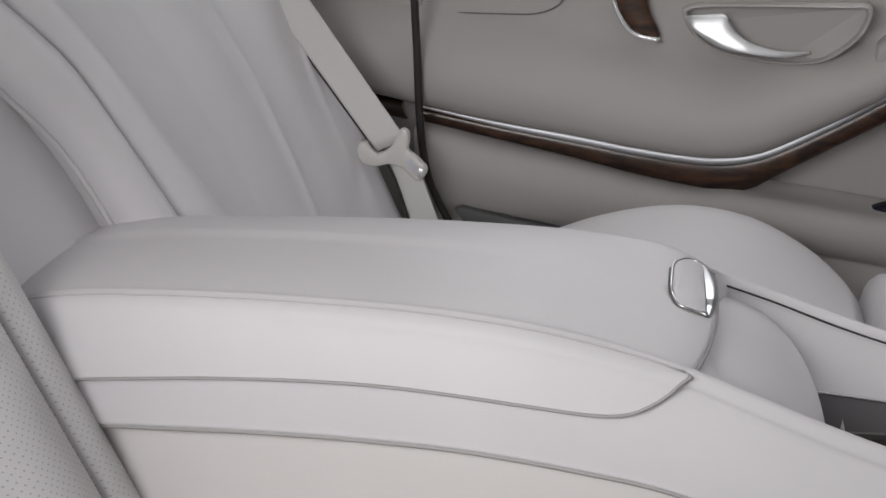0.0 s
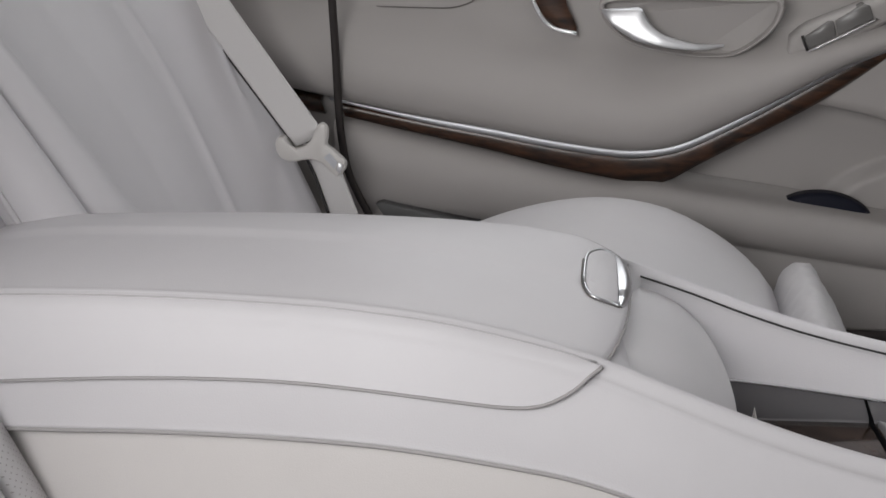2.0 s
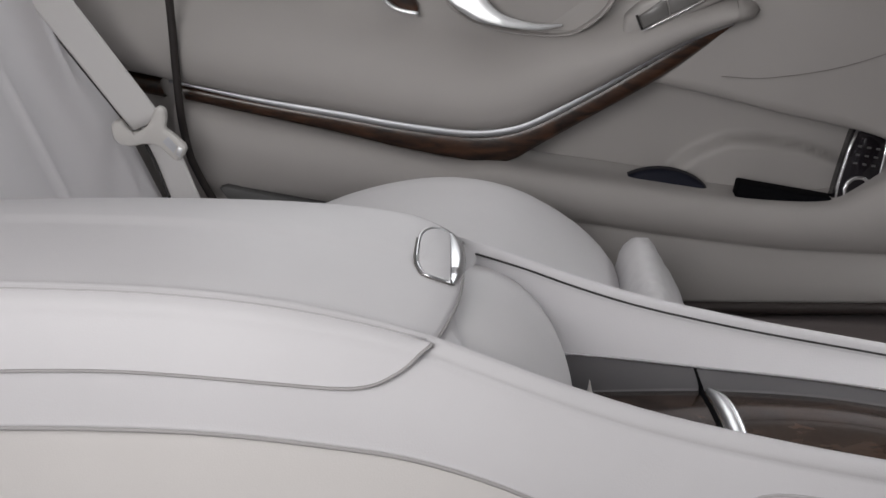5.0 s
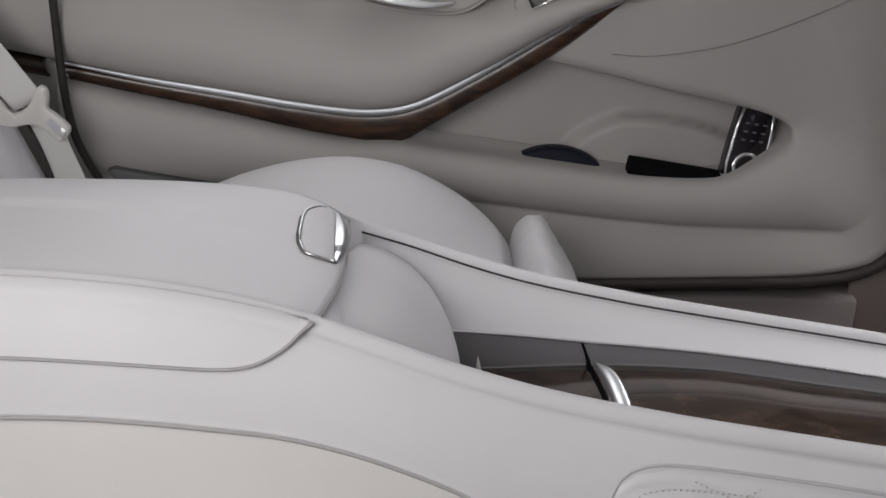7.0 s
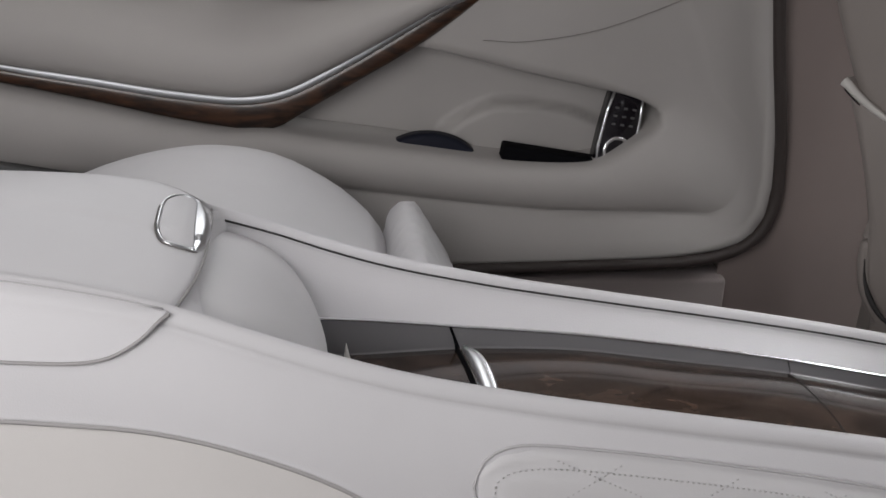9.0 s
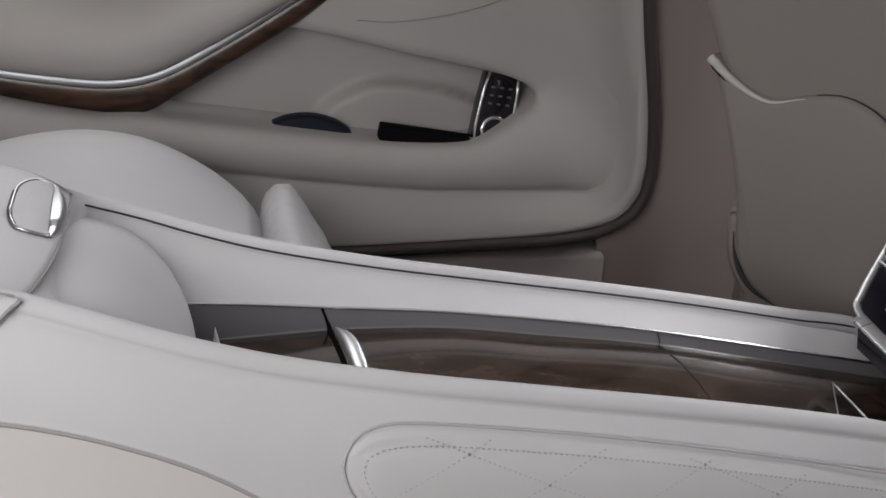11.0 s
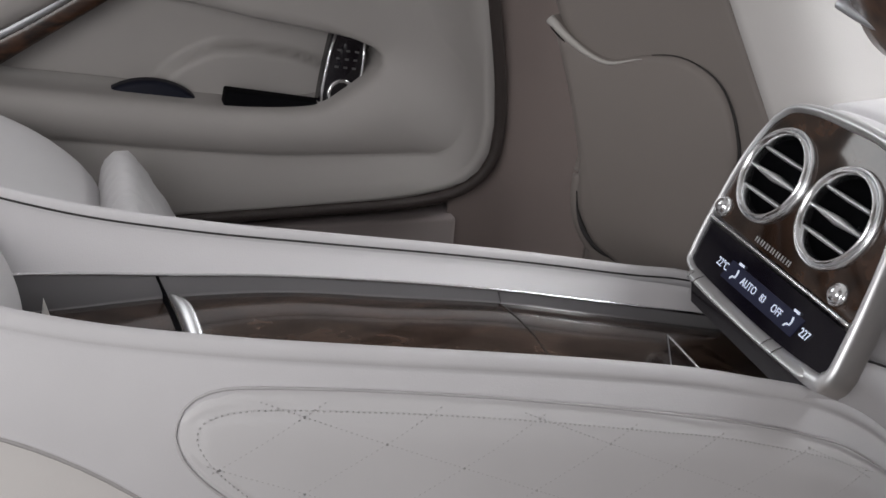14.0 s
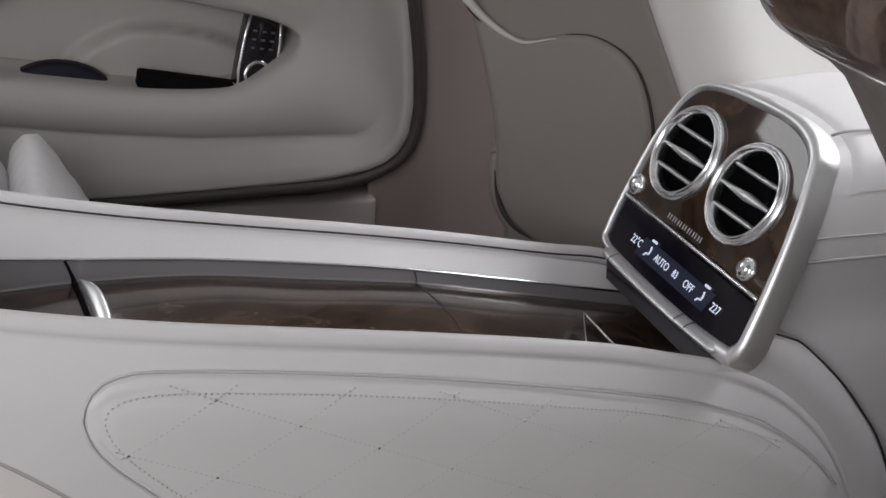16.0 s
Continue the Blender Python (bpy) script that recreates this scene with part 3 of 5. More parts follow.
def build_quilt():
    pad = thing("quilted_side_pad", "quilted cream leather pad on the console side", "pad")
    up = [(0.773, 0.5575), (0.778, 0.5705), (0.790, 0.5780), (0.812, 0.5795), (0.868, 0.5725), (0.93, 0.5630), (1.00, 0.5510), (1.098, 0.5315), (1.19, 0.5120), (1.25, 0.4955), (1.28, 0.479), (1.311, 0.457), (1.338, 0.433), (1.358, 0.412), (1.36, 0.37)]
    dn = [(0.773, 0.5555), (0.777, 0.540), (0.790, 0.5215), (0.812, 0.500), (0.85, 0.461), (0.90, 0.418), (0.98, 0.365), (1.1, 0.33), (1.3, 0.32), (1.36, 0.35)]
    # the pad lies on the side a little nearer than the plane of the outline
    rows = []
    for k in range(61):
        f = k / 60
        x = 0.773 + 0.587 * (f**1.5 * 0.6 + f * 0.4)
        a, b = interp(x, up), interp(x, dn)
        row = []
        for j in range(25):
            g = j / 24
            z = a + (b - a) * g
            e = min(g, 1 - g) * max(a - b, 1e-4)
            ends = min(e, (x - 0.773) * 1.2 + 0.0003, (1.36 - x) + 0.0003)
            puff = 0.0060 * (1 - math.exp(-ends / 0.006)) - 0.0022 * math.exp(-((ends - 0.012) / 0.0025) ** 2) * (1 if ends > 0.004 else 0)
            row.append((x, side_y(x, z) + 0.0025 - puff, z))
        rows.append(row)
    bm = grid(rows)
    bmesh.ops.recalc_face_normals(bm, faces=bm.faces)
    part("cushion", bm, CREAM_SOFT, pad, "soft cream leather")
    round_edge = dn[::-1] + up[:-1]
    edge = spline([(x, side_y(x, z) - 0.0004, z) for x, z in round_edge], 150)
    part("piping", tube(edge, 0.0010, 6), SOFTSEAM, pad, "soft seam round the pad")
    # stitches: border row and diamonds
    bm = bmesh.new()

    def stitch(x, z, dx, dz, r=1.0):
        d = Vector((dx, 0, dz)).normalized() * 0.0013
        y = side_y(x, z) - 0.0033
        m = Matrix.Translation((x, y, z)) @ Matrix.Rotation(-math.atan2(d.z, d.x), 4, "Y") @ Matrix.Diagonal((0.0014 * r**0.3, 0.0008 * r, 0.00065 * r, 1))
        bmesh.ops.create_cube(bm, size=1.0, matrix=m)

    inset = [(0.98, 0.383), (0.90, 0.434), (0.855, 0.474), (0.818, 0.508), (0.798, 0.529), (0.7875, 0.546), (0.786, 0.557), (0.792, 0.5640), (0.8076, 0.5668)]
    inset += [(x, interp(x, up) - 0.0115) for x in (0.83, 0.86, 0.93, 1.0, 1.098, 1.19, 1.25, 1.285)]
    row = spline([(x, 0, z) for x, z in inset], 210)
    for p, q in zip(row, row[1:]):
        stitch(p.x, p.z, q.x - p.x, q.z - p.z)
    tagged(part("border_stitching", bm, THREAD, pad, "row of grey stitches"), kind="stuff")
    bm = bmesh.new()
    along, cross = Vector((0.0533, 0.0, -0.0238)), Vector((-0.0535, 0.0, -0.0278))
    origin = Vector((0.8516, 0.0, 0.5593))
    for first, second in ((along, cross), (cross, along)):
        for k in range(-9, 10):
            for n in range(-144, 145):
                p = origin + second * k + first * (n / 16)
                if 0.785 < p.x < 1.33 and interp(p.x, dn) + 0.012 < p.z < interp(p.x, up) - 0.006:
                    big = 1.7 if n % 16 == 0 else 0.8
                    stitch(p.x, p.z, first.x, first.z, big)
    tagged(part("diamond_stitching", bm, THREAD, pad, "diamond pattern of fine stitches"), kind="stuff")


build_quilt()

# ---- vent panel at the console's front ----
PV = Vector((0.45, 0, 1)).normalized()
PN = Vector((-PV.z, 0, PV.x))
P0 = Vector((1.25, MID, 0.6))


def on_panel(u, v, w):
    """u towards the near side, v up the panel, w out of it."""
    return P0 + Vector((0, -u, 0)) + PV * v + PN * w


def build_vents():
    unit = thing("rear_vent_panel", "walnut and silver rear vent panel with round vents and climate display", "vent panel")
    outer = [(-0.0813, -0.060), (-0.090, -0.045), (-0.0935, -0.02), (-0.0948, 0.004), (-0.0956, 0.043), (-0.0905, 0.075), (-0.083, 0.092), (-0.070, 0.104), (-0.042, 0.1115), (-0.005, 0.1155), (0.032, 0.116), (0.056, 0.114), (0.0745, 0.1078),
             (0.0860, 0.0980), (0.0918, 0.0845), (0.1038, 0.0524), (0.1148, 0.010), (0.1226, -0.0293), (0.1250, -0.0485), (0.1212, -0.0605), (0.111, -0.0660), (0.05, -0.0685), (-0.03, -0.068)]
    within = [(-0.078, -0.054), (-0.0855, -0.042), (-0.0890, -0.02), (-0.0905, 0.004), (-0.0918, 0.043), (-0.0868, 0.073), (-0.079, 0.088), (-0.066, 0.0975), (-0.038, 0.103), (-0.002, 0.105), (0.030, 0.106), (0.051, 0.1035), (0.067, 0.098),
              (0.0775, 0.090), (0.0835, 0.080), (0.0955, 0.050), (0.106, 0.010), (0.1125, -0.028), (0.1145, -0.044), (0.1115, -0.0505), (0.104, -0.0535), (0.05, -0.0575), (-0.03, -0.0575)]

    def rounded(points):
        """A closed smooth curve with six steps to each span, so that two outlines pair up."""
        p, res = [Vector(q) for q in points], []
        for k in range(len(p)):
            a, b, c, d = p[k - 1], p[k], p[(k + 1) % len(p)], p[(k + 2) % len(p)]
            for j in range(6):
                t = j / 6
                q = 0.5 * ((2 * b) + (c - a) * t + (2 * a - 5 * b + 4 * c - d) * t * t + (3 * b - a - 3 * c + d) * t**3)
                res.append((q.x, q.y))
        return res

    o2, inner = rounded(outer), rounded(within)
    count = len(inner)
    part("bezel", frame_ring(o2, inner, on_panel, 0.006, -0.018, 0.004), SILVER, unit, "broad satin silver bezel")
    # walnut face with round openings, display below the strip
    bm = bmesh.new()

    def loop(points, w):
        vs = [bm.verts.new(on_panel(a, b, w)) for a, b in points]
        return [bm.edges.new((vs[k - 1], vs[k])) for k in range(len(vs))]

    start = next(k for k in range(count) if inner[k][1] < -0.0115 <= inner[(k + 1) % count][1] or inner[k][1] >= -0.0115 > inner[(k + 1) % count][1])
    ordered = [inner[(start + 1 + k) % count] for k in range(count)]
    upper = [p for p in ordered if p[1] >= -0.0115]
    lower = [p for p in ordered if p[1] < -0.0135]
    edges = loop(upper, 0.0015)
    for u0 in (-0.0475, 0.0405):
        edges += loop([(u0 + 0.0405 * math.cos(2 * math.pi * k / 48), 0.0455 + 0.0405 * math.sin(2 * math.pi * k / 48)) for k in range(48)], 0.0015)
    bmesh.ops.triangle_fill(bm, edges=edges, use_beauty=True, normal=PN)
    part("wood_face", bm, PANELWOOD, unit, "lacquered dark walnut face", flat=True)
    part("display", slab(lower, on_panel, 0.0018, -0.004, 0.0), DISPLAY, unit, "black glass climate display", flat=True)
    part("display_strip", tube([on_panel(u, -0.0125, 0.003) for u in np.linspace(-0.0888, 0.1090, 16)], 0.0016, 8), CHROME, unit, "thin chrome strip")
    glowbar = slab([(-0.040, -0.047), (0.066, -0.047), (0.070, -0.030), (-0.036, -0.030)], on_panel, 0.0024, 0.001)
    part("display_backlight", glowbar, BACKLIGHT, unit, "faint blue backlight", flat=True)
    # chrome bar of keys under the display
    rows = []
    for u in np.linspace(-0.079, 0.1080, 44):
        bow = 0.0030 * (1 - ((float(u) - 0.0145) / 0.094) ** 2)
        end = min(1.0, (0.0936 - abs(float(u) - 0.0145)) / 0.010) ** 0.6
        rows.append([on_panel(float(u), -0.0545 - bow - 0.0115 * f * (0.35 + 0.65 * end), -0.004 + (w + 0.004) * end) for f, w in ((0.0, 0.001), (0.08, 0.0035), (0.35, 0.0070), (0.62, 0.0095), (0.74, 0.0098), (0.86, 0.0085), (0.96, 0.004), (1.0, -0.006))])
    bm = grid(rows)
    bmesh.ops.recalc_face_normals(bm, faces=bm.faces)
    part("key_bar", bm, SILVER, unit, "chrome bar of keys")
    for u in (-0.066, -0.056, 0.052, 0.066):
        part("key_gap", tube([on_panel(u, -0.0565 - dv, w) for dv, w in ((0.0, 0.0030), (0.003, 0.0068), (0.0062, 0.0094), (0.0080, 0.0098), (0.0094, 0.0086))], 0.0004, 6), GREYPLASTIC, unit)
    part("under_lip", slab([(-0.078, -0.064), (-0.06, -0.082), (0.075, -0.083), (0.104, -0.066)], on_panel, -0.002, -0.03), BLACKGLOSS, unit, "dark recess under the panel", flat=True)
    # vents
    for u0 in (-0.0475, 0.0405):
        v0 = 0.0455

        def ring(r0, r1, z0, z1, z2, name, mat, parent, label=""):
            prof = [(r0, -0.004), (r0, z0), ((r0 * 2 + r1) / 3, z1), ((r0 + 2 * r1) / 3, z1), (r1, z2), (r1 - 0.0005, -0.004)]
            rows = [[on_panel(u0 + r * math.cos(2 * math.pi * k / 64), v0 + r * math.sin(2 * math.pi * k / 64), w) for k in range(64)] for r, w in prof]
            bm = grid(rows, close_u=True)
            bmesh.ops.recalc_face_normals(bm, faces=bm.faces)
            return part(name, bm, mat, parent, label)

        vent = ring(0.0418, 0.0388, 0.003, 0.0052, 0.004, "air_vent", CHROME, unit, "round chrome air vent")
        ring(0.0383, 0.0342, 0.005, 0.0082, 0.002, "inner_ring", CHROME, vent, "satin inner ring")
        rows = [[on_panel(u0 + r * math.cos(2 * math.pi * k / 48), v0 + r * math.sin(2 * math.pi * k / 48), w) for k in range(48)] for r, w in ((0.0345, -0.0035), (0.0345, -0.020), (0.018, -0.020), (0.001, -0.020))]
        bm = grid(rows, close_u=True)
        part("well", bm, BLACKMATTE, vent, "dark vent throat")
        for v in (-0.0175, 0.0, 0.0175):
            half = math.sqrt(0.0338**2 - v * v)
            rows = []
            for k in range(13):
                f = -1 + k / 6
                bow = 0.0035 * (1 - f * f) if v == 0 else 0.001
                th = 0.0014 + (0.0024 * (1 - abs(f)) ** 1.3 if v == 0 else 0.0006 * (1 - f * f))
                rows.append([on_panel(u0 + half * f, v0 + v + dv * th - 0.002, w) for dv, w in ((1, -0.004), (1, 0.000 + bow), (0.3, 0.0022 + bow), (-0.5, 0.0016 + bow), (-1, -0.001 + bow), (-0.7, -0.004))])
            bm = grid(rows, close_u=True)
            bmesh.ops.recalc_face_normals(bm, faces=bm.faces)
            part("slat", bm, SILVER, vent)
    # knobs
    for u, v in ((-0.0835, 0.0), (0.0825, 0.0)):
        prof = [(0.0092, 0.0), (0.0092, 0.003), (0.0080, 0.0042), (0.0070, 0.0038), (0.0066, 0.0065), (0.0040, 0.0085), (0.0004, 0.0090)]
        rows = [[on_panel(u + r * math.cos(2 * math.pi * k / 28), v + r * math.sin(2 * math.pi * k / 28), w) for k in range(28)] for r, w in prof]
        bm = grid(rows, close_u=True)
        bmesh.ops.recalc_face_normals(bm, faces=bm.faces)
        part("vent_knob", bm, CHROME, unit, "small chrome knob")

    def words(text, u, v, size, mat, name, w=0.0030, stretch=1.0):
        cu = bpy.data.curves.new(name, "FONT")
        cu.body, cu.size, cu.extrude = text, size, 0.0002
        cu.align_x, cu.align_y = "CENTER", "CENTER"
        tmp = bpy.data.objects.new(name, cu)
        scene.collection.objects.link(tmp)
        bpy.context.view_layer.update()
        me = bpy.data.meshes.new_from_object(tmp.evaluated_get(bpy.context.evaluated_depsgraph_get()))
        bpy.data.objects.remove(tmp)
        for q in me.vertices:
            q.co = on_panel(u + q.co.x * stretch, v + q.co.y, w + q.co.z)
        return part(name, me, mat, unit, flat=True)

    words("22°C", -0.0440, -0.0380, 0.0098, DIGITS, "display_digits", stretch=0.8)
    words("AUTO", -0.0025, -0.0385, 0.0092, DIGITS, "display_digits", stretch=0.85)
    words("83", 0.0190, -0.0385, 0.0088, DIGITS, "display_digits", stretch=0.8)
    words("OFF", 0.0393, -0.0387, 0.0092, DIGITS, "display_digits", stretch=0.85)
    words("227", 0.0777, -0.0384, 0.0098, DIGITS, "display_digits", stretch=0.8)
    for u in (-0.0225, 0.0585):
        bm = slab([(u - 0.003, -0.0295), (u + 0.004, -0.0295), (u + 0.004, -0.0275), (u - 0.003, -0.0275)], on_panel, 0.0038, 0.003)
        part("display_symbol", bm, DIGITS, unit, flat=True)
        bm = tube([on_panel(u + a, b, 0.0038) for a, b in ((0.001, -0.033), (0.002, -0.037), (0.0015, -0.040), (-0.002, -0.0405), (-0.004, -0.043))], 0.0008, 6)
        part("display_symbol", bm, DIGITS, unit)
    # maker's mark drawn as plain strokes
    for k in range(7):
        for du in (0.0, 0.0034):
            u = -0.0270 + 0.0076 * k + du
            bm = slab([(u, -0.0066), (u + 0.0010, -0.0066), (u + 0.0010, -0.0020), (u, -0.0020)], on_panel, 0.0020, 0.001)
            part("badge_stroke", bm, SATIN, unit, flat=True)
    return unit


build_vents()


def build_housing():
    """Body of the vent unit, running forward between the front seats."""
    house = thing("vent_housing", "cream leather housing behind the vent panel", "console housing")
    sec = [(-0.100, -0.34), (-0.103, -0.10), (-0.100, 0.0), (-0.096, 0.06), (-0.088, 0.092), (-0.066, 0.106), (0.0, 0.110), (0.066, 0.106), (0.090, 0.092), (0.099, 0.06), (0.106, 0.0), (0.112, -0.05), (0.115, -0.10), (0.116, -0.34)]
    base = spline([(a, b, 0) for a, b in sec], 60)
    rows = []
    for d in np.linspace(0, 0.5, 24):
        row = []
        for p in base:
            q = on_panel(p.x * (0.80 + 0.165 * ease(-0.055, 0.04, p.y)), p.y * 0.985, -0.012)
            row.append((q.x + d, q.y, q.z + 0.010 * min(1, d / 0.1) * ease(0.05, 0.10, p.y)))
        rows.append(row)
    bm = grid(rows)
    bmesh.ops.recalc_face_normals(bm, faces=bm.faces)
    part("cover", bm, CREAM, house, "smooth cream leather")
    near_side = [(-0.3, 0.116), (-0.05, 0.112), (0.0, 0.106), (0.06, 0.099), (0.092, 0.090), (0.106, 0.066)]
    for level, thin in ((0.700, 0.0011), (0.630, 0.0008), (0.611, 0.0013)):
        v = (level - 0.595) / 0.898
        u = interp(v, near_side) * (0.80 + 0.165 * ease(-0.055, 0.04, v)) + 0.0006
        q = on_panel(u, v * 0.985, -0.012)
        part("seam", tube([(q.x + d, q.y, level - 0.006 * math.exp(-d / 0.006)) for d in np.linspace(0.004, 0.40, 40)], thin, 6), SEAM, house, "dark leather seam")
    # raised pad on top, its rear edge bowed
    rows = []
    crown = [p for p in base if p.y > 0.055]
    for d in list(np.linspace(0, 0.02, 6)) + list(np.linspace(0.04, 0.42, 10)):
        row = []
        for p in crown:
            q = on_panel(p.x * (0.80 + 0.165 * ease(-0.055, 0.04, p.y)), p.y * 0.985, -0.012)
            x = 1.315 + 0.014 * (1 - (p.x / 0.09) ** 2) + float(d)
            row.append((x, q.y, q.z + 0.010 * min(1, (x - q.x) / 0.1) * ease(0.05, 0.10, p.y) - 0.001 + 0.0045 * ease(0.0, 0.012, float(d)) * ease(0.055, 0.075, p.y)))
        rows.append(row)
    bm = grid(rows)
    bmesh.ops.recalc_face_normals(bm, faces=bm.faces)
    part("top_pad", bm, CREAM, house, "raised cream leather top pad")
    # curved band below, following the console's end
    arc = [(1.245, 0.562), (1.284, 0.549), (1.304, 0.538), (1.346, 0.502), (1.376, 0.470), (1.403, 0.437), (1.43, 0.39), (1.46, 0.32)]
    y0 = MID - 0.1035
    rows = []
    for p in spline([(a, 0, b) for a, b in arc], 40):
        rows.append([(p.x, y0 + 0.006, p.z + 0.001), (p.x, y0, p.z - 0.002), (p.x - 0.012, y0 - 0.001, p.z - 0.02), (p.x - 0.05, y0, p.z - 0.07), (p.x - 0.12, y0 + 0.002, p.z - 0.2)])
    bm = grid(rows)
    bmesh.ops.recalc_face_normals(bm, faces=bm.faces)
    part("lower_band", bm, CREAM, house, "curved cream leather band")
    part("band_gap", tube([(p.x + 0.001, y0 + 0.001, p.z + 0.001) for p in spline([(a, 0, b) for a, b in arc], 40)], 0.0010, 6), SHADOWGAP, house, "thin dark gap")


build_housing()

# ---- far rear door ----


def build_door():
    door = thing("rear_door", "closed taupe leather rear door with walnut trim and map pocket", "car door")
    wt = [(0.10, 0.692), (0.203, 0.673), (0.271, 0.660), (0.349, 0.646), (0.439, 0.633), (0.503, 0.623), (0.567, 0.616), (0.600, 0.616), (0.630, 0.621), (0.660, 0.633), (0.719, 0.667), (0.777, 0.704), (0.816, 0.727), (0.858, 0.746)]
    wb = [(0.10, 0.674), (0.202, 0.654), (0.270, 0.642), (0.348, 0.629), (0.439, 0.611), (0.503, 0.597), (0.567, 0.586), (0.605, 0.5815), (0.632, 0.586), (0.661, 0.604), (0.721, 0.641), (0.779, 0.677), (0.818, 0.706), (0.862, 0.742)]
    N = 70
    a3 = spline([(x, 0, z) for x, z in wt], N)
    b3 = spline([(x, 0, z) for x, z in wb], N)
    # walnut strip, gently crowned
    for lo, hi, nm in ((0, 13, "wood_trim"), (14, N, "wood_trim")):
        rows = []
        for p, q in list(zip(a3, b3))[lo:hi]:
            rows.append([(p.x, 0.628, p.z), (p.x, 0.616, p.z), (p.x, 0.6125, p.z * 0.8 + q.z * 0.2), (q.x, 0.613, p.z * 0.35 + q.z * 0.65), (q.x, 0.617, q.z), (q.x, 0.630, q.z)])
        bm = grid(rows)
        bmesh.ops.recalc_face_normals(bm, faces=bm.faces)
        part(nm, bm, WALNUT, door, "lacquered walnut trim strip")
    # chrome line above the wood
    line = [(p.x, 0.6110, p.z + 0.0026) for p in a3[13:]]
    part("chrome_line", tube(line, lambda f: 0.0020 + 0.0038 * ease(0.0, 0.3, f), 10, 1.0, up=(0, 1, 0)), SATIN, door, "satin chrome line above the walnut")
    # upper armrest roll and upper panel
    prof = [(0.004, 0.620), (0.007, 0.603), (0.013, 0.592), (0.024, 0.5845), (0.040, 0.581), (0.058, 0.584), (0.075, 0.593), (0.090, 0.607), (0.103, 0.620), (0.116, 0.629), (0.135, 0.634), (0.17, 0.637), (0.24, 0.642), (0.34, 0.655)]
    rows = []
    ups = spline([(x, 0, z) for x, z in wt], 90)
    for p in ups:
        lift = max(0.0, (p.z - 0.64)) if p.x > 0.62 else 0.0
        row = []
        for d, y in prof:
            k = max(0.30, 1 - lift * 6.5)
            z = p.z + d * (k if d <= 0.115 else k + (1 - k) * min(1, (d - 0.115) / 0.12))
            bias = -0.004 * min(1, lift / 0.05)
            row.append((p.x, y + bias * (d < 0.1), min(z, 0.866)))
        rows.append(row)
    bm = grid(rows[:])
    bmesh.ops.recalc_face_normals(bm, faces=bm.faces)
    part("armrest_roll", bm, DOORSKIN, door, "padded leather armrest roll")
    # rounded end of the armrest
    e = ups[-1]
    rows = []
    for k in range(9):
        a = math.pi / 2 * k / 8
        row = []
        for d, y in prof[:9]:
            z = e.z + d * 0.36
            row.append((e.x + 0.030 * math.sin(a) * math.sin(math.pi * min(1, (d + 0.012) / 0.1)), 0.632 - (0.632 - y + 0.004) * math.cos(a), z))
        rows.append(row)
    bm = grid(rows)
    bmesh.ops.recalc_face_normals(bm, faces=bm.faces)
    part("armrest_end", bm, DOORSKIN, door)
    # lower panel: from the wood and the pocket's lip outwards to the door's edge
    path = [((0.256, 0.647), (0.268, 0.46)), ((0.30, 0.638), (0.30, 0.445)), ((0.348, 0.627), (0.348, 0.436)), ((0.439, 0.609), (0.439, 0.432)), ((0.503, 0.595), (0.503, 0.430)), ((0.567, 0.584), (0.567, 0.430)), ((0.618, 0.584), (0.62, 0.430)),
            ((0.673, 0.578), (0.68, 0.430)), ((0.734, 0.571), (0.74, 0.430)), ((0.797, 0.563), (0.80, 0.431)), ((0.861, 0.555), (0.86, 0.432)), ((0.906, 0.551), (0.92, 0.434)), ((0.958, 0.550), (0.995, 0.437)),
            ((0.991, 0.554), (1.06, 0.440)), ((1.016, 0.567), (1.12, 0.447)), ((1.037, 0.5805), (1.169, 0.464)), ((1.053, 0.592), (1.192, 0.50)), ((1.060, 0.604), (1.193, 0.56)), ((1.053, 0.613), (1.184, 0.64)),
            ((1.034, 0.6225), (1.173, 0.72)), ((1.010, 0.6295), (1.157, 0.80)), ((0.978, 0.636), (1.12, 0.90)), ((0.915, 0.6485), (1.02, 0.93)), ((0.853, 0.662), (0.96, 0.93)), ((0.798, 0.6725), (0.91, 0.93)), ((0.765, 0.678), (0.88, 0.93))]
    M = 110
    inn = spline([(p[0][0], 0, p[0][1]) for p in path], M)
    # outer points at the same shares of the way
    acc = [0.0]
    for (p, _), (q, _) in zip(path, path[1:]):
        acc.append(acc[-1] + math.dist(p, q))
    outx = [(s, o[0]) for s, (_, o) in zip(acc, path)]
    outz = [(s, o[1]) for s, (_, o) in zip(acc, path)]
    crease = [(0.2, 0.545), (0.40, 0.535), (0.60, 0.525), (0.71, 0.519), (0.80, 0.508), (0.93, 0.495), (1.06, 0.4925), (1.19, 0.502)]
    rows = []
    for k, p in enumerate(inn):
        s = acc[-1] * k / (M - 1)
        o = Vector((smooth(s, outx), 0, smooth(s, outz)))
        d = o - p
        down = max(0.0, min(1.0, -d.normalized().z * 1.6 - 0.1))  # 1 below the lip, 0 above the pocket
        L = d.length
        wood_part = p.x < 0.60 and s < acc[6]
        row = []
        c = p.z - interp(p.x, crease)
        cf = min(0.75, max(0.2, c / max(1e-3, -d.z))) if down > 0.05 else 0.5
        base = 0.600 if not wood_part else 0.606
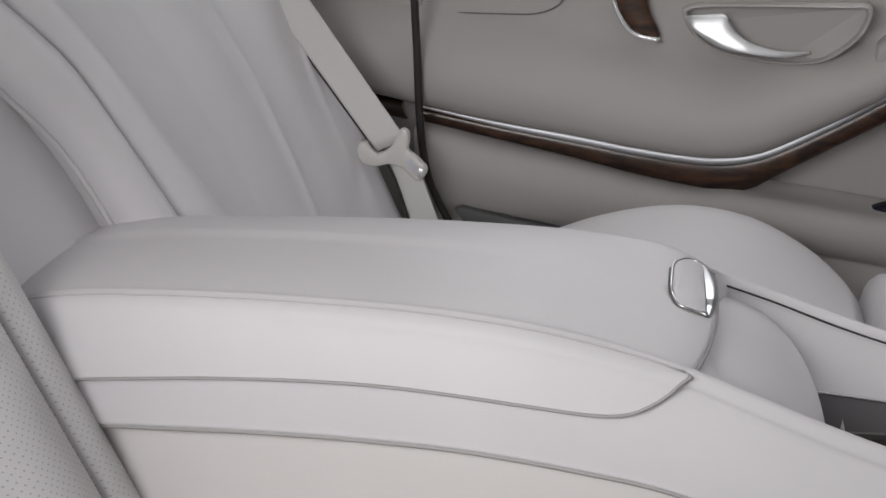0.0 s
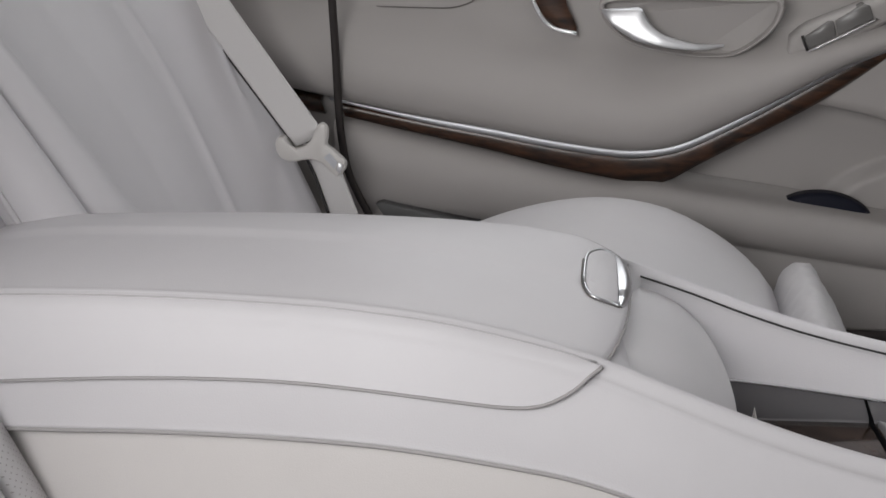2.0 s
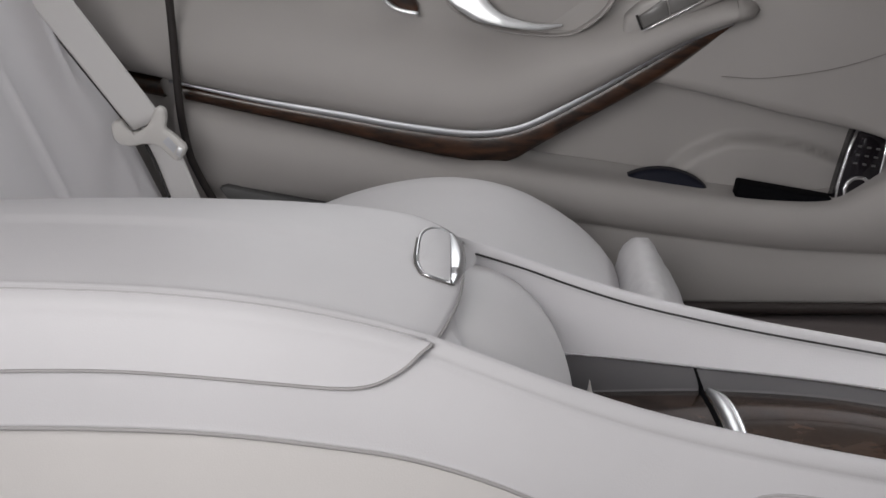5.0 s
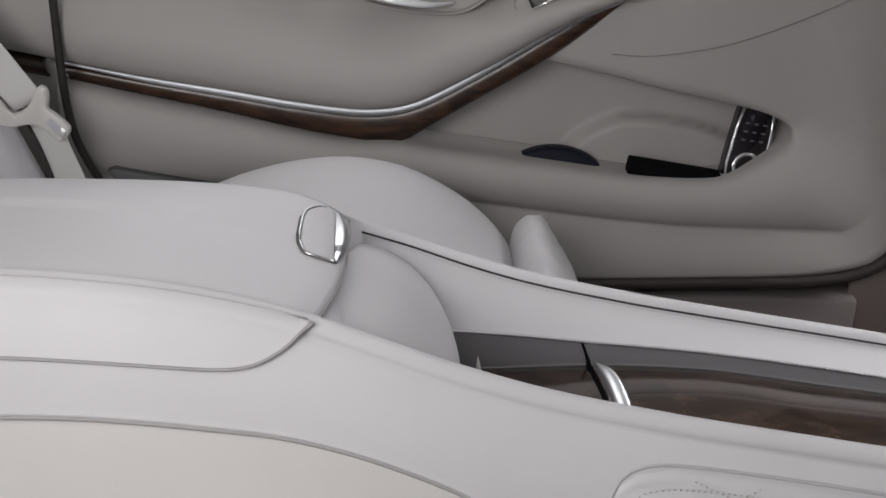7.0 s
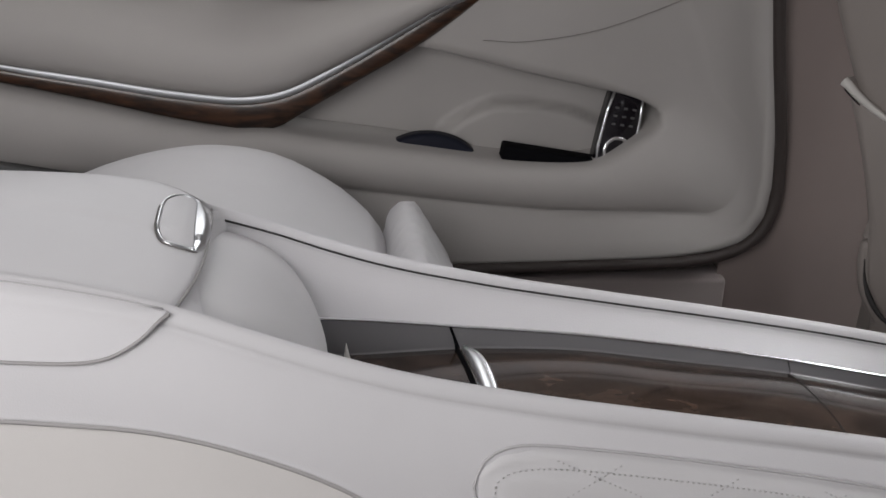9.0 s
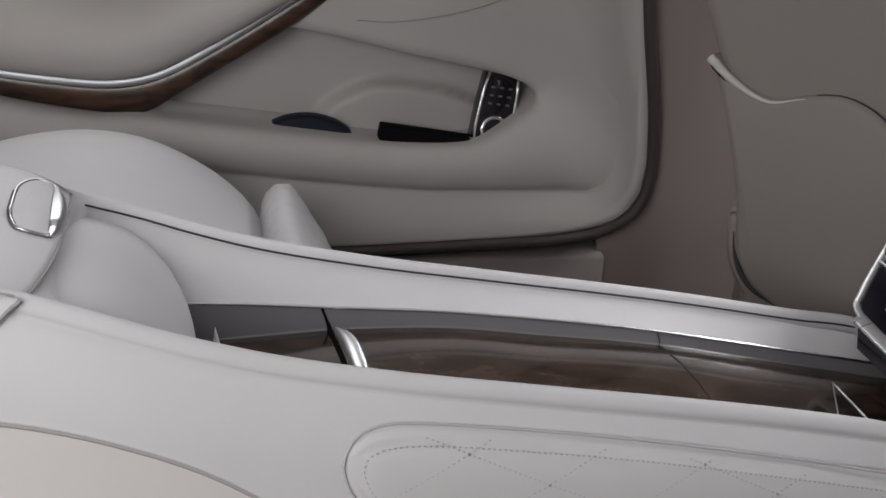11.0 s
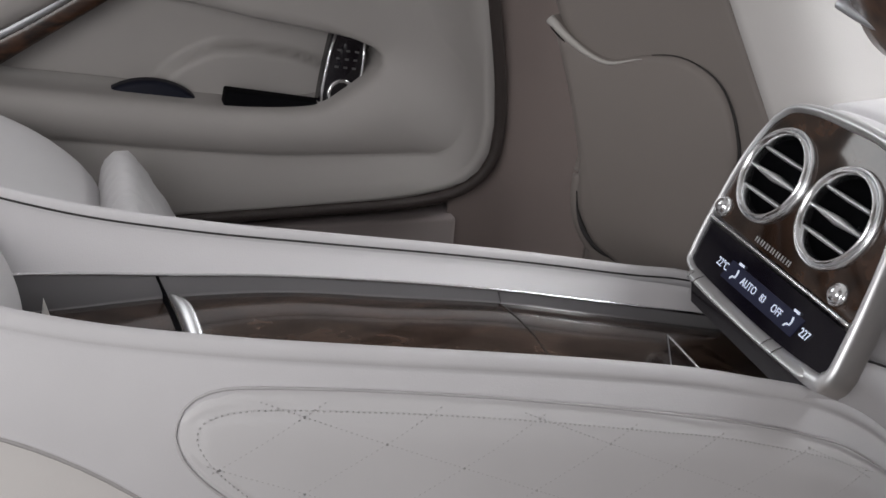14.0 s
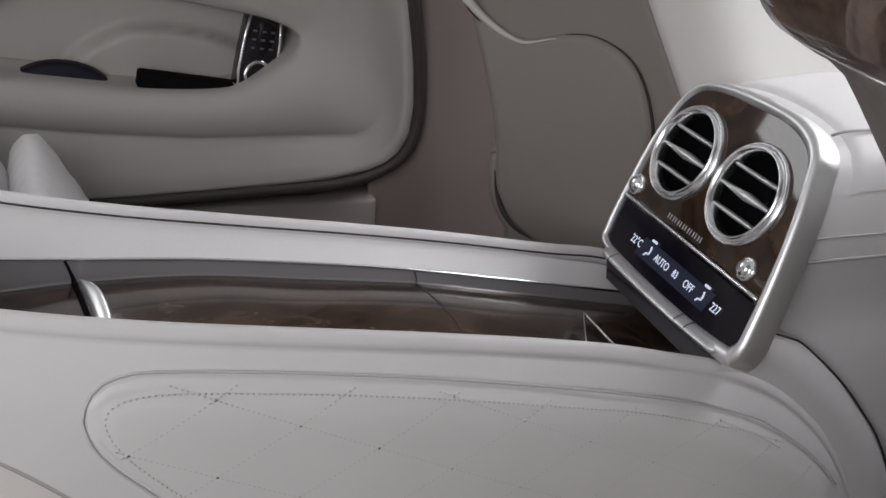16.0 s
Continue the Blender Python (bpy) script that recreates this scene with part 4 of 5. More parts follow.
        for f, y in ((0.0, 0.672 if not wood_part else 0.625), (0.0, 0.606 + 0.012 * (1 - down)), (0.012, 0.598 + 0.012 * (1 - down)), (0.05, 0.590 + 0.018 * (1 - down)), (cf * 0.5, 0.586 + 0.020 * (1 - down)), (cf * 0.82, 0.590 + 0.014 * (1 - down)),
                     (cf * 0.97, 0.5975 + 0.006 * (1 - down)), (cf, 0.600 + 0.002 * (1 - down)), (cf * 1.03 + 0.01, 0.5975 + 0.004 * (1 - down)), (cf * 0.4 + 0.6, 0.588 + 0.010 * (1 - down)), (0.94, 0.582 + 0.010 * (1 - down)), (0.99, 0.584 + 0.006 * (1 - down)), (1.0, 0.600)):
            q = p + d * f
            fade = max(0.0, min(1.0, (q.x - 1.10) / 0.07))
            if 0.05 < f < 0.95:
                y += (0.590 + 0.012 * (1 - down) - y) * fade
            y += 0.016 * max(0.0, min(1.0, (s - acc[-4]) / (acc[-1] - acc[-4])))
            row.append((q.x, y, q.z))
        rows.append(row)
    bm = grid(rows)
    bmesh.ops.recalc_face_normals(bm, faces=bm.faces)
    part("lower_panel", bm, DOORSKIN, door, "taupe leather lower door panel")
    # pocket inside
    arch = [(0.76, 0.50), (0.79, 0.535), (0.816, 0.570), (0.833, 0.587), (0.853, 0.598), (0.872, 0.6065), (0.898, 0.609), (0.931, 0.606), (0.965, 0.600), (1.0, 0.588), (1.10, 0.56)]
    rows = []
    for j in range(45):
        z = 0.50 + 0.22 * j / 44
        row = []
        for x in np.linspace(0.58, 1.09, 70):
            e = max(0.0, min(1.0, (smooth(float(x), arch) - z) / 0.007))
            row.append((x, 0.676 - 0.024 * e * e * (3 - 2 * e) - 0.004 * math.sin(math.pi * j / 44), z))
        rows.append(row)
    pk = part("map_pocket", grid(rows), DOORSKIN, door, "shaded map pocket lining")
    part("pocket_floor", box((0.5, 0.07, 0.01), (0.84, 0.640, 0.527), 0.002), DOORSKIN, pk)
    # panel behind the handle and upper line
    rows = [[(x, 0.648 + 0.004 * math.sin(x * 20), z) for x in np.linspace(0.05, 1.17, 30)] for z in np.linspace(0.692, 0.866, 8)]
    part("upper_panel", grid(rows), DOORSKIN, door, "upper leather door panel")
    seal = [(0.2645, 0.90), (0.266, 0.791), (0.2675, 0.730), (0.268, 0.679), (0.270, 0.634), (0.276, 0.594), (0.286, 0.568), (0.297, 0.546), (0.32, 0.505), (0.36, 0.46), (0.41, 0.435), (0.5, 0.424)]
    part("rear_seal", tube(spline([(x, 0.574, z) for x, z in seal], 50), 0.0046, 8, up=(0, 1, 0)), BLACKSEAL, door, "black rubber door seal")
    seal2 = [(0.5, 0.422), (0.70, 0.424), (0.851, 0.428), (0.995, 0.433), (1.096, 0.437), (1.154, 0.449), (1.188, 0.475), (1.199, 0.516), (1.196, 0.57), (1.189, 0.617), (1.177, 0.68), (1.167, 0.742), (1.152, 0.83), (1.137, 0.93)]
    part("front_seal", tube(spline([(x, 0.584, z) for x, z in seal2], 70), 0.0072, 8, up=(0, 1, 0)), RUBBER, door, "dark brown rubber door seal")
    part("sill_strip", tube([(x, 0.588, 0.4245 + (x - 0.5) * 0.018) for x in np.linspace(0.5, 1.105, 20)], 0.0055, 8), RUBBER, door)
    # rear speaker strip
    bm = slab([(0.305, 0.553), (0.313, 0.556), (0.33, 0.552), (0.45, 0.530), (0.45, 0.518), (0.315, 0.538)], lambda u, v, w: Vector((u, 0.588 - w, v)), 0.008, -0.01, 0.002)
    part("lower_grille", bm, GREYPLASTIC, door, "narrow grey grille strip")
    # walnut bowl trim near the handle
    bm = slab([(p.x, p.z) for p in spline([(0.474, 0, 0.79), (0.483, 0, 0.772), (0.500, 0, 0.754), (0.524, 0, 0.747), (0.523, 0, 0.757), (0.514, 0, 0.775), (0.508, 0, 0.80)], 30)], lambda u, v, w: Vector((u, 0.630 - w, v)), 0.010, 0.0, 0.003)
    bowl = part("speaker_trim", bm, WALNUT, door, "walnut speaker surround tip")
    part("trim_edge", tube(spline([(0.472, 0.620, 0.80), (0.480, 0.619, 0.775), (0.497, 0.619, 0.753), (0.526, 0.619, 0.7455)], 20), 0.0028, 8), CHROME, bowl, "chrome edge")
    # door pull recess and handle
    rec = [(0.549, 0.772), (0.556, 0.783), (0.62, 0.786), (0.71, 0.790), (0.734, 0.790), (0.737, 0.780), (0.730, 0.762), (0.712, 0.744), (0.690, 0.731), (0.655, 0.727), (0.62, 0.729), (0.585, 0.737), (0.562, 0.752)]
    o = spline([(a, 0, b) for a, b in rec], 60, closed=True)
    ctr = sum(o, Vector((0, 0, 0))) / 60
    inn2 = [ctr + (p - ctr) * 0.93 for p in o]
    to = lambda u, v, w: Vector((u, 0.621 - 0.024 * ease(0.60, 0.73, u) - w, v))
    hr = part("handle_recess", frame_ring([(p.x, p.z) for p in o], [(p.x, p.z) for p in inn2], to, 0.009, -0.02, 0.005), DOORSKIN, door, "recess round the door handle")
    part("recess_back", slab([(p.x, p.z) for p in inn2], to, -0.004, -0.02), DOORSKIN, hr, "shaded recess back", flat=True)
    upper = spline([(0.551, 0.613, 0.7735), (0.561, 0.609, 0.7755), (0.578, 0.606, 0.7770), (0.592, 0.604, 0.7775), (0.599, 0.602, 0.7680), (0.606, 0.600, 0.7590), (0.621, 0.598, 0.7497), (0.650, 0.599, 0.7428), (0.680, 0.604, 0.7414)], 40)
    lower = spline([(0.5515, 0.613, 0.7715), (0.5555, 0.609, 0.7660), (0.5610, 0.606, 0.7605), (0.5674, 0.604, 0.7554), (0.579, 0.601, 0.7485), (0.5917, 0.599, 0.7428), (0.6214, 0.597, 0.7376), (0.6550, 0.599, 0.7352), (0.680, 0.604, 0.7388)], 40)
    rows = []
    for k, (p, q) in enumerate(zip(upper, lower)):
        m = (p + q) / 2
        h = min(0.007, (p - q).length / 2)
        rows.append([p, p.lerp(q, 0.12) + Vector((0, -0.35 * h, 0)), p.lerp(q, 0.45) + Vector((0, -0.30 * h, 0)), p.lerp(q, 0.8) + Vector((0, -0.75 * h, 0)), p.lerp(q, 0.95) + Vector((0, -0.5 * h, 0)), q, m + Vector((0, 0.006, 0))])
    bm = grid(rows, close_u=True)
    bmesh.ops.recalc_face_normals(bm, faces=bm.faces)
    part("door_handle", bm, SILVER, hr, "satin chrome door handle")
    # window switch block
    sw = part("switch_block", slab([(0.742, 0.735), (0.745, 0.752), (0.762, 0.765), (0.842, 0.800), (0.86, 0.795), (0.85, 0.775), (0.775, 0.738), (0.755, 0.730)], lambda u, v, w: Vector((u, 0.600 - w, v)), 0.012, -0.02, 0.006), DOORSKIN, door, "raised switch mount")
    on_switch = lambda u, v, w: Vector((u, 0.596 - w, v))
    part("window_switch", slab([(0.7580, 0.7545), (0.7640, 0.7425), (0.7890, 0.7560), (0.7850, 0.7705), (0.7800, 0.7710)], on_switch, 0.0125, -0.01, 0.002), SWITCH, sw, "dark grey window switch")
    part("window_switch", slab([(0.7868, 0.7715), (0.7905, 0.7570), (0.8230, 0.7745), (0.8180, 0.7870), (0.8120, 0.7880)], on_switch, 0.0125, -0.01, 0.002), SWITCH, sw, "dark grey window switch")
    part("switch_line", tube([on_switch(u, v, 0.013) for u, v in ((0.7620, 0.7400), (0.7760, 0.7470), (0.7900, 0.7545), (0.8100, 0.7655), (0.8260, 0.7750))], 0.0014, 8), CHROME, sw, "bright line under the switches")
    part("switch_gap", tube([on_switch(u, v, 0.0125) for u, v in ((0.7555, 0.7560), (0.7585, 0.7485), (0.7622, 0.7412))], 0.0014, 8), SHADOWGAP, sw, "dark gap beside the switches")
    # faint seams of the upper panel
    part("panel_seam", tube(spline([(0.126, 0.629, 0.7733), (0.25, 0.629, 0.770), (0.36, 0.629, 0.7688), (0.392, 0.629, 0.7705), (0.415, 0.630, 0.7805), (0.421, 0.631, 0.795)], 40), 0.0008, 6), DARKSEAM, door)
    part("panel_seam", tube(spline([(0.852, 0.6075, 0.6885), (0.901, 0.6035, 0.689), (0.985, 0.602, 0.706), (1.089, 0.600, 0.75), (1.15, 0.600, 0.79)], 40), 0.0004, 6), SEATSEAM, door)
    return door


build_door()


def build_pocket_things():
    """What lies in the map pocket."""
    disc = part("round_case", slab([(0.064 * math.cos(a), 0.049 * math.sin(a)) for a in np.linspace(0, 2 * math.pi, 40, endpoint=False)], lambda u, v, w: Vector((0.801 + u, 0.632 - w, 0.5275 + v - 0.03 * u)), 0.010, -0.008, 0.005), DARKBLUE)
    tagged(disc, "dark blue round case lying in the door pocket", "case")
    slate = part("black_folder", box((0.106, 0.024, 0.045), (0, 0, 0), 0.003), BLACKMATTE)
    slate.matrix_world = Matrix.Translation((0.932, 0.620, 0.539)) @ Matrix.Rotation(radians(8.5), 4, "Y")
    tagged(slate, "black folder tucked in the door pocket", "folder")
    rem = thing("remote_control", "black remote control with silver edges in the door pocket", "remote control")
    ax = Vector((0.16, 0.10, 0.98)).normalized()
    uu = Vector((0.97, 0.18, -0.175)).normalized()
    nn = uu.cross(ax).normalized()
    if nn.y > 0:
        nn = -nn
    base = Vector((1.0155, 0.627, 0.583))

    def on_remote(u, v, w):
        return base + uu * u + ax * v + nn * w

    o = spline([(-0.021, -0.050, 0), (-0.0235, -0.02, 0), (-0.022, 0.02, 0), (-0.018, 0.048, 0), (0, 0.051, 0), (0.018, 0.048, 0), (0.022, 0.02, 0), (0.0235, -0.02, 0), (0.021, -0.050, 0), (0, -0.056, 0)], 48, closed=True)
    part("body", slab([(p.x, p.y) for p in o], on_remote, 0.008, -0.008, 0.003), BLACKGLOSS, rem, "glossy black body")
    for s in (-1, 1):
        part("edge_strip", tube([on_remote(s * x, y, 0.007) for x, y in ((0.0205, -0.05), (0.023, -0.02), (0.0215, 0.02), (0.0175, 0.047))], 0.0020, 8), CHROME, rem, "silver edge strip")
    part("dial_ring", tube([on_remote(0.0150 * math.cos(a), -0.022 + 0.0150 * math.sin(a), 0.009) for a in np.linspace(0, 2 * math.pi, 33)], 0.0024, 8), CHROME, rem, "silver dial ring")
    for i in range(3):
        for j in range(3):
            part("button", slab([(-0.011 + 0.011 * j - 0.0022, 0.008 + 0.0095 * i - 0.0011), (-0.011 + 0.011 * j + 0.0022, 0.008 + 0.0095 * i - 0.0011), (-0.011 + 0.011 * j + 0.0022, 0.008 + 0.0095 * i + 0.0011), (-0.011 + 0.011 * j - 0.0022, 0.008 + 0.0095 * i + 0.0011)], on_remote, 0.0095, 0.006), GREYPLASTIC, rem, flat=True)


build_pocket_things()

# ---- seats ----
BV = Vector((-0.45, 0, 1)).normalized()
BN = Vector((BV.z, 0, -BV.x))
B0 = Vector((0.19, 0.0, 0.594))


def on_back(y, v, w):
    return B0 + Vector((0, y, 0)) + BV * v + BN * w


LINES = [  # seams of the backrest: height along it, distance across
    [(-0.25, 0.160), (0.0, 0.140), (0.106, 0.1236), (0.139, 0.1200), (0.1734, 0.1113), (0.2252, 0.0827), (0.30, 0.045), (0.62, -0.005)],
    [(-0.25, 0.205), (0.0, 0.185), (0.083, 0.168), (0.164, 0.150), (0.2335, 0.1308), (0.2785, 0.098), (0.34, 0.055), (0.62, 0.005)],
    [(-0.25, 0.29), (0.0, 0.265), (0.059, 0.2455), (0.13, 0.220), (0.202, 0.1936), (0.2754, 0.1675), (0.4, 0.13), (0.62, 0.09)],
    [(-0.25, 0.325), (0.028, 0.318), (0.109, 0.313), (0.181, 0.300), (0.257, 0.275), (0.4, 0.245), (0.62, 0.22)],
    [(-0.25, 0.40), (0.0, 0.415), (0.07, 0.422), (0.1413, 0.4247), (0.2358, 0.4071), (0.4, 0.385), (0.62, 0.36)],
    [(-0.25, 0.66), (0.0, 0.66), (0.62, 0.64)],
]
RISE = [(0.0, -0.045), (0.02, -0.012), (0.06, 0.008), (0.25, 0.020), (0.6, 0.026), (0.9, 0.023), (0.985, 0.0175), (1.0, 0.013), (1.02, 0.0175), (1.12, 0.025), (1.4, 0.031), (1.7, 0.028), (1.9, 0.017), (2.0, 0.010), (2.08, 0.0085), (2.3, 0.009),
        (2.7, 0.011), (2.95, 0.007), (3.05, 0.007), (3.3, 0.011), (3.8, 0.009), (3.94, 0.006), (3.975, 0.0100), (4.0, 0.0115), (4.03, 0.0095), (4.1, 0.007), (4.25, 0.021), (4.36, 0.036), (4.44, 0.044), (4.50, 0.043), (4.58, 0.020), (4.66, -0.02), (5.0, -0.03)]


def build_rear_back(label, sign):
    """Fluted backrest of an outer rear seat."""
    seat = thing("lounge_seat", label, "car seat", "rear seats")
    rows = []
    for v in np.linspace(-0.25, 0.62, 44):
        v = float(v)
        row = []
        for c, h in RISE:
            k = min(4, int(c))
            at = v if sign > 0 else 0.1
            y = smooth(at, LINES[k]) + (smooth(at, LINES[k + 1]) - smooth(at, LINES[k])) * (c - k)
            row.append(on_back(y if sign > 0 else -0.012 - (y - 0.1113), v, h))
        rows.append(row)
    bm = grid(rows)
    bmesh.ops.recalc_face_normals(bm, faces=bm.faces)
    part("backrest", bm, CREAM if sign > 0 else PERF, seat, "cream leather fluted backrest")
    for c, r, mat in ((1.0, 0.0010, DARKSEAM if sign > 0 else SOFTSEAM), (0.02, 0.0028, CREAM_SOFT)):
        pts = []
        for v in np.linspace(-0.2, 0.6, 40):
            k = int(c)
            at = float(v) if sign > 0 else 0.1
            y = smooth(at, LINES[k])
            pts.append(on_back(y if sign > 0 else -0.012 - (y - 0.1113), float(v), 0.0145 if c == 1.0 else -0.009))
        part("piping", tube(pts, r, 6), mat, seat)
    return seat


left_back = build_rear_back("cream leather rear seat with fluted backrest beside the console", 1)
right_back = build_rear_back("perforated cream leather rear seat with piped bolster", -1)


def build_middle_back():
    mid = thing("middle_backrest", "plain cream leather backrest behind the armrest", "backrest", "rear seats")
    rows = [[on_back(0.05 + 0.085 * u, v, -0.017 + 0.023 * ease(0.16, 0.34, v) - 0.006 * abs(u) ** 6) for u in np.linspace(-1, 1, 15)] for v in np.linspace(-0.2, 0.62, 20)]
    part("cover", grid(rows), CREAM, mid, "smooth cream leather")


build_middle_back()


def cushion(parent, sign):
    """Seat cushion with a raised, rounded front."""
    crown = [(0.14, 0.50), (0.30, 0.535), (0.40, 0.562), (0.474, 0.592), (0.53, 0.607), (0.58, 0.6110), (0.63, 0.6035), (0.67, 0.586), (0.705, 0.563), (0.733, 0.535), (0.748, 0.505), (0.757, 0.45), (0.76, 0.36)]
    spine = spline([(x, 0, z) for x, z in crown], 44)
    rows = []
    for p in spine:
        row = []
        for j in range(29):
            u = -1 + j / 14
            y = MID + sign * (0.305 + 0.185 * u)
            edge = 0.075 * max(0.0, (u - 0.35) / 0.65) ** 2.2 + 0.05 * max(0.0, (-u - 0.7) / 0.3) ** 2
            row.append((p.x - 0.04 * abs(u) ** 4 * max(0, p.x - 0.5) / 0.26, y, p.z - edge))
        rows.append(row)
    bm = grid(rows)
    bmesh.ops.recalc_face_normals(bm, faces=bm.faces)
    part("seat_cushion", bm, CREAM_SOFT, parent, "soft cream leather seat cushion")


cushion(left_back, 1)


def build_legrest():
    leg = thing("leg_rest", "white gathered leather leg rest ahead of the seat cushion", "leg rest")
    rows = []
    prof = [(0.742, 0.47), (0.742, 0.510), (0.747, 0.540), (0.756, 0.556), (0.766, 0.559), (0.776, 0.548), (0.790, 0.525), (0.805, 0.498), (0.822, 0.46), (0.835, 0.42)]
    c = spline([(a, 0, b) for a, b in prof], 26)
    for j in range(29):
        u = -1 + j / 14
        row = []
        for k, p in enumerate(c):
            pleat = 0.0034 * math.sin(u * 34 + k * 0.6) * math.sin(math.pi * k / 25)
            taper = 1 - 0.12 * abs(u) ** 6
            row.append((p.x + pleat, 0.36 + 0.135 * u, 0.42 + (p.z - 0.42) * taper + 0.5 * pleat))
        rows.append(row)
    bm = grid(rows)
    bmesh.ops.recalc_face_normals(bm, faces=bm.faces)
    part("cover", bm, CREAM_SOFT, leg, "gathered white leather")


build_legrest()


def build_belt():
    belt = thing("seat_belt", "cream seat belt with latch tongue hanging beside the backrest", "seat belt")

    def webbing(a, b, name):
        rows = []
        for k in range(20):
            f = k / 19
            p, q = Vector(a[0]).lerp(Vector(a[1]), f), Vector(b[0]).lerp(Vector(b[1]), f)
            rows.append([p.lerp(q, g) for g in (0, 0.08, 0.5, 0.92, 1)])
        bm = thick(grid(rows), 0.0016)
        return part(name, bm, BELTWEB, belt, "woven cream belt webbing")

    webbing(((0.100, 0.505, 0.835), (0.2395, 0.505, 0.640)), ((0.145, 0.505, 0.838), (0.272, 0.505, 0.655)), "webbing")
    edge = [Vector((0.100, 0.511, 0.835)).lerp(Vector((0.238, 0.511, 0.643)), f) for f in np.linspace(0, 1, 12)]
    # dark tube painted as the shadow along the webbing's lower edge
    part("webbing_shadow_edge", tube([e + Vector((-0.003, 0, -0.002)) for e in edge], 0.0022, 6), SHADOWGAP, belt)
    webbing(((0.243, 0.520, 0.640), (0.270, 0.520, 0.556)), ((0.276, 0.520, 0.634), (0.303, 0.520, 0.556)), "webbing")
    # tongue
    y = 0.500
    o = spline([(0.219, 0.644, 0), (0.222, 0.651, 0), (0.229, 0.652, 0), (0.234, 0.645, 0), (0.240, 0.640, 0), (0.251, 0.643, 0), (0.260, 0.652, 0), (0.265, 0.663, 0), (0.270, 0.668, 0), (0.276, 0.664, 0), (0.2765, 0.654, 0), (0.275, 0.645, 0), (0.281, 0.640, 0), (0.288, 0.634, 0), (0.295, 0.626, 0), (0.293, 0.617, 0), (0.285, 0.611, 0), (0.277, 0.617, 0),
                (0.267, 0.626, 0), (0.253, 0.628, 0), (0.239, 0.625, 0), (0.227, 0.627, 0), (0.2205, 0.634, 0)], 90, closed=True)
    to = lambda u, v, w: Vector((u, y - w, v))
    t = part("tongue", slab([(p.x, p.y) for p in o], to, 0.005, -0.005, 0.003), PLASTIC, belt, "cream plastic belt tongue")
    part("blade", slab([(0.2885, 0.6275), (0.2935, 0.6245), (0.2895, 0.6150), (0.2855, 0.6185)], to, 0.0062, 0.003, 0.001), SILVER, t, "bare metal blade")
    part("blade_slot", slab([(0.2725, 0.632), (0.2790, 0.6375), (0.2875, 0.6275), (0.2835, 0.6200)], to, 0.0056, 0.003), SATIN, t, "grey metal slot", flat=True)
    # thin dark line along the left edge of the lower webbing
    part("belt_edge_line", tube(spline([(0.243, 0.516, 0.632), (0.256, 0.516, 0.602), (0.270, 0.516, 0.556)], 12), 0.0017, 6), SHADOWGAP, belt, "dark belt edge")


build_belt()

# ---- front seats and what lies ahead ----


SU = Vector((0.18, -0.26, 0)).normalized()
SN = Vector((-0.26, -0.18, 0)).normalized()


def on_seat(a, v, w):
    """Along the angled rear face of the far front seat, up it, and out of it."""
    return Vector((1.18, 0.42, 0.6)) + SU * a + Vector((0, 0, v)) + SN * w


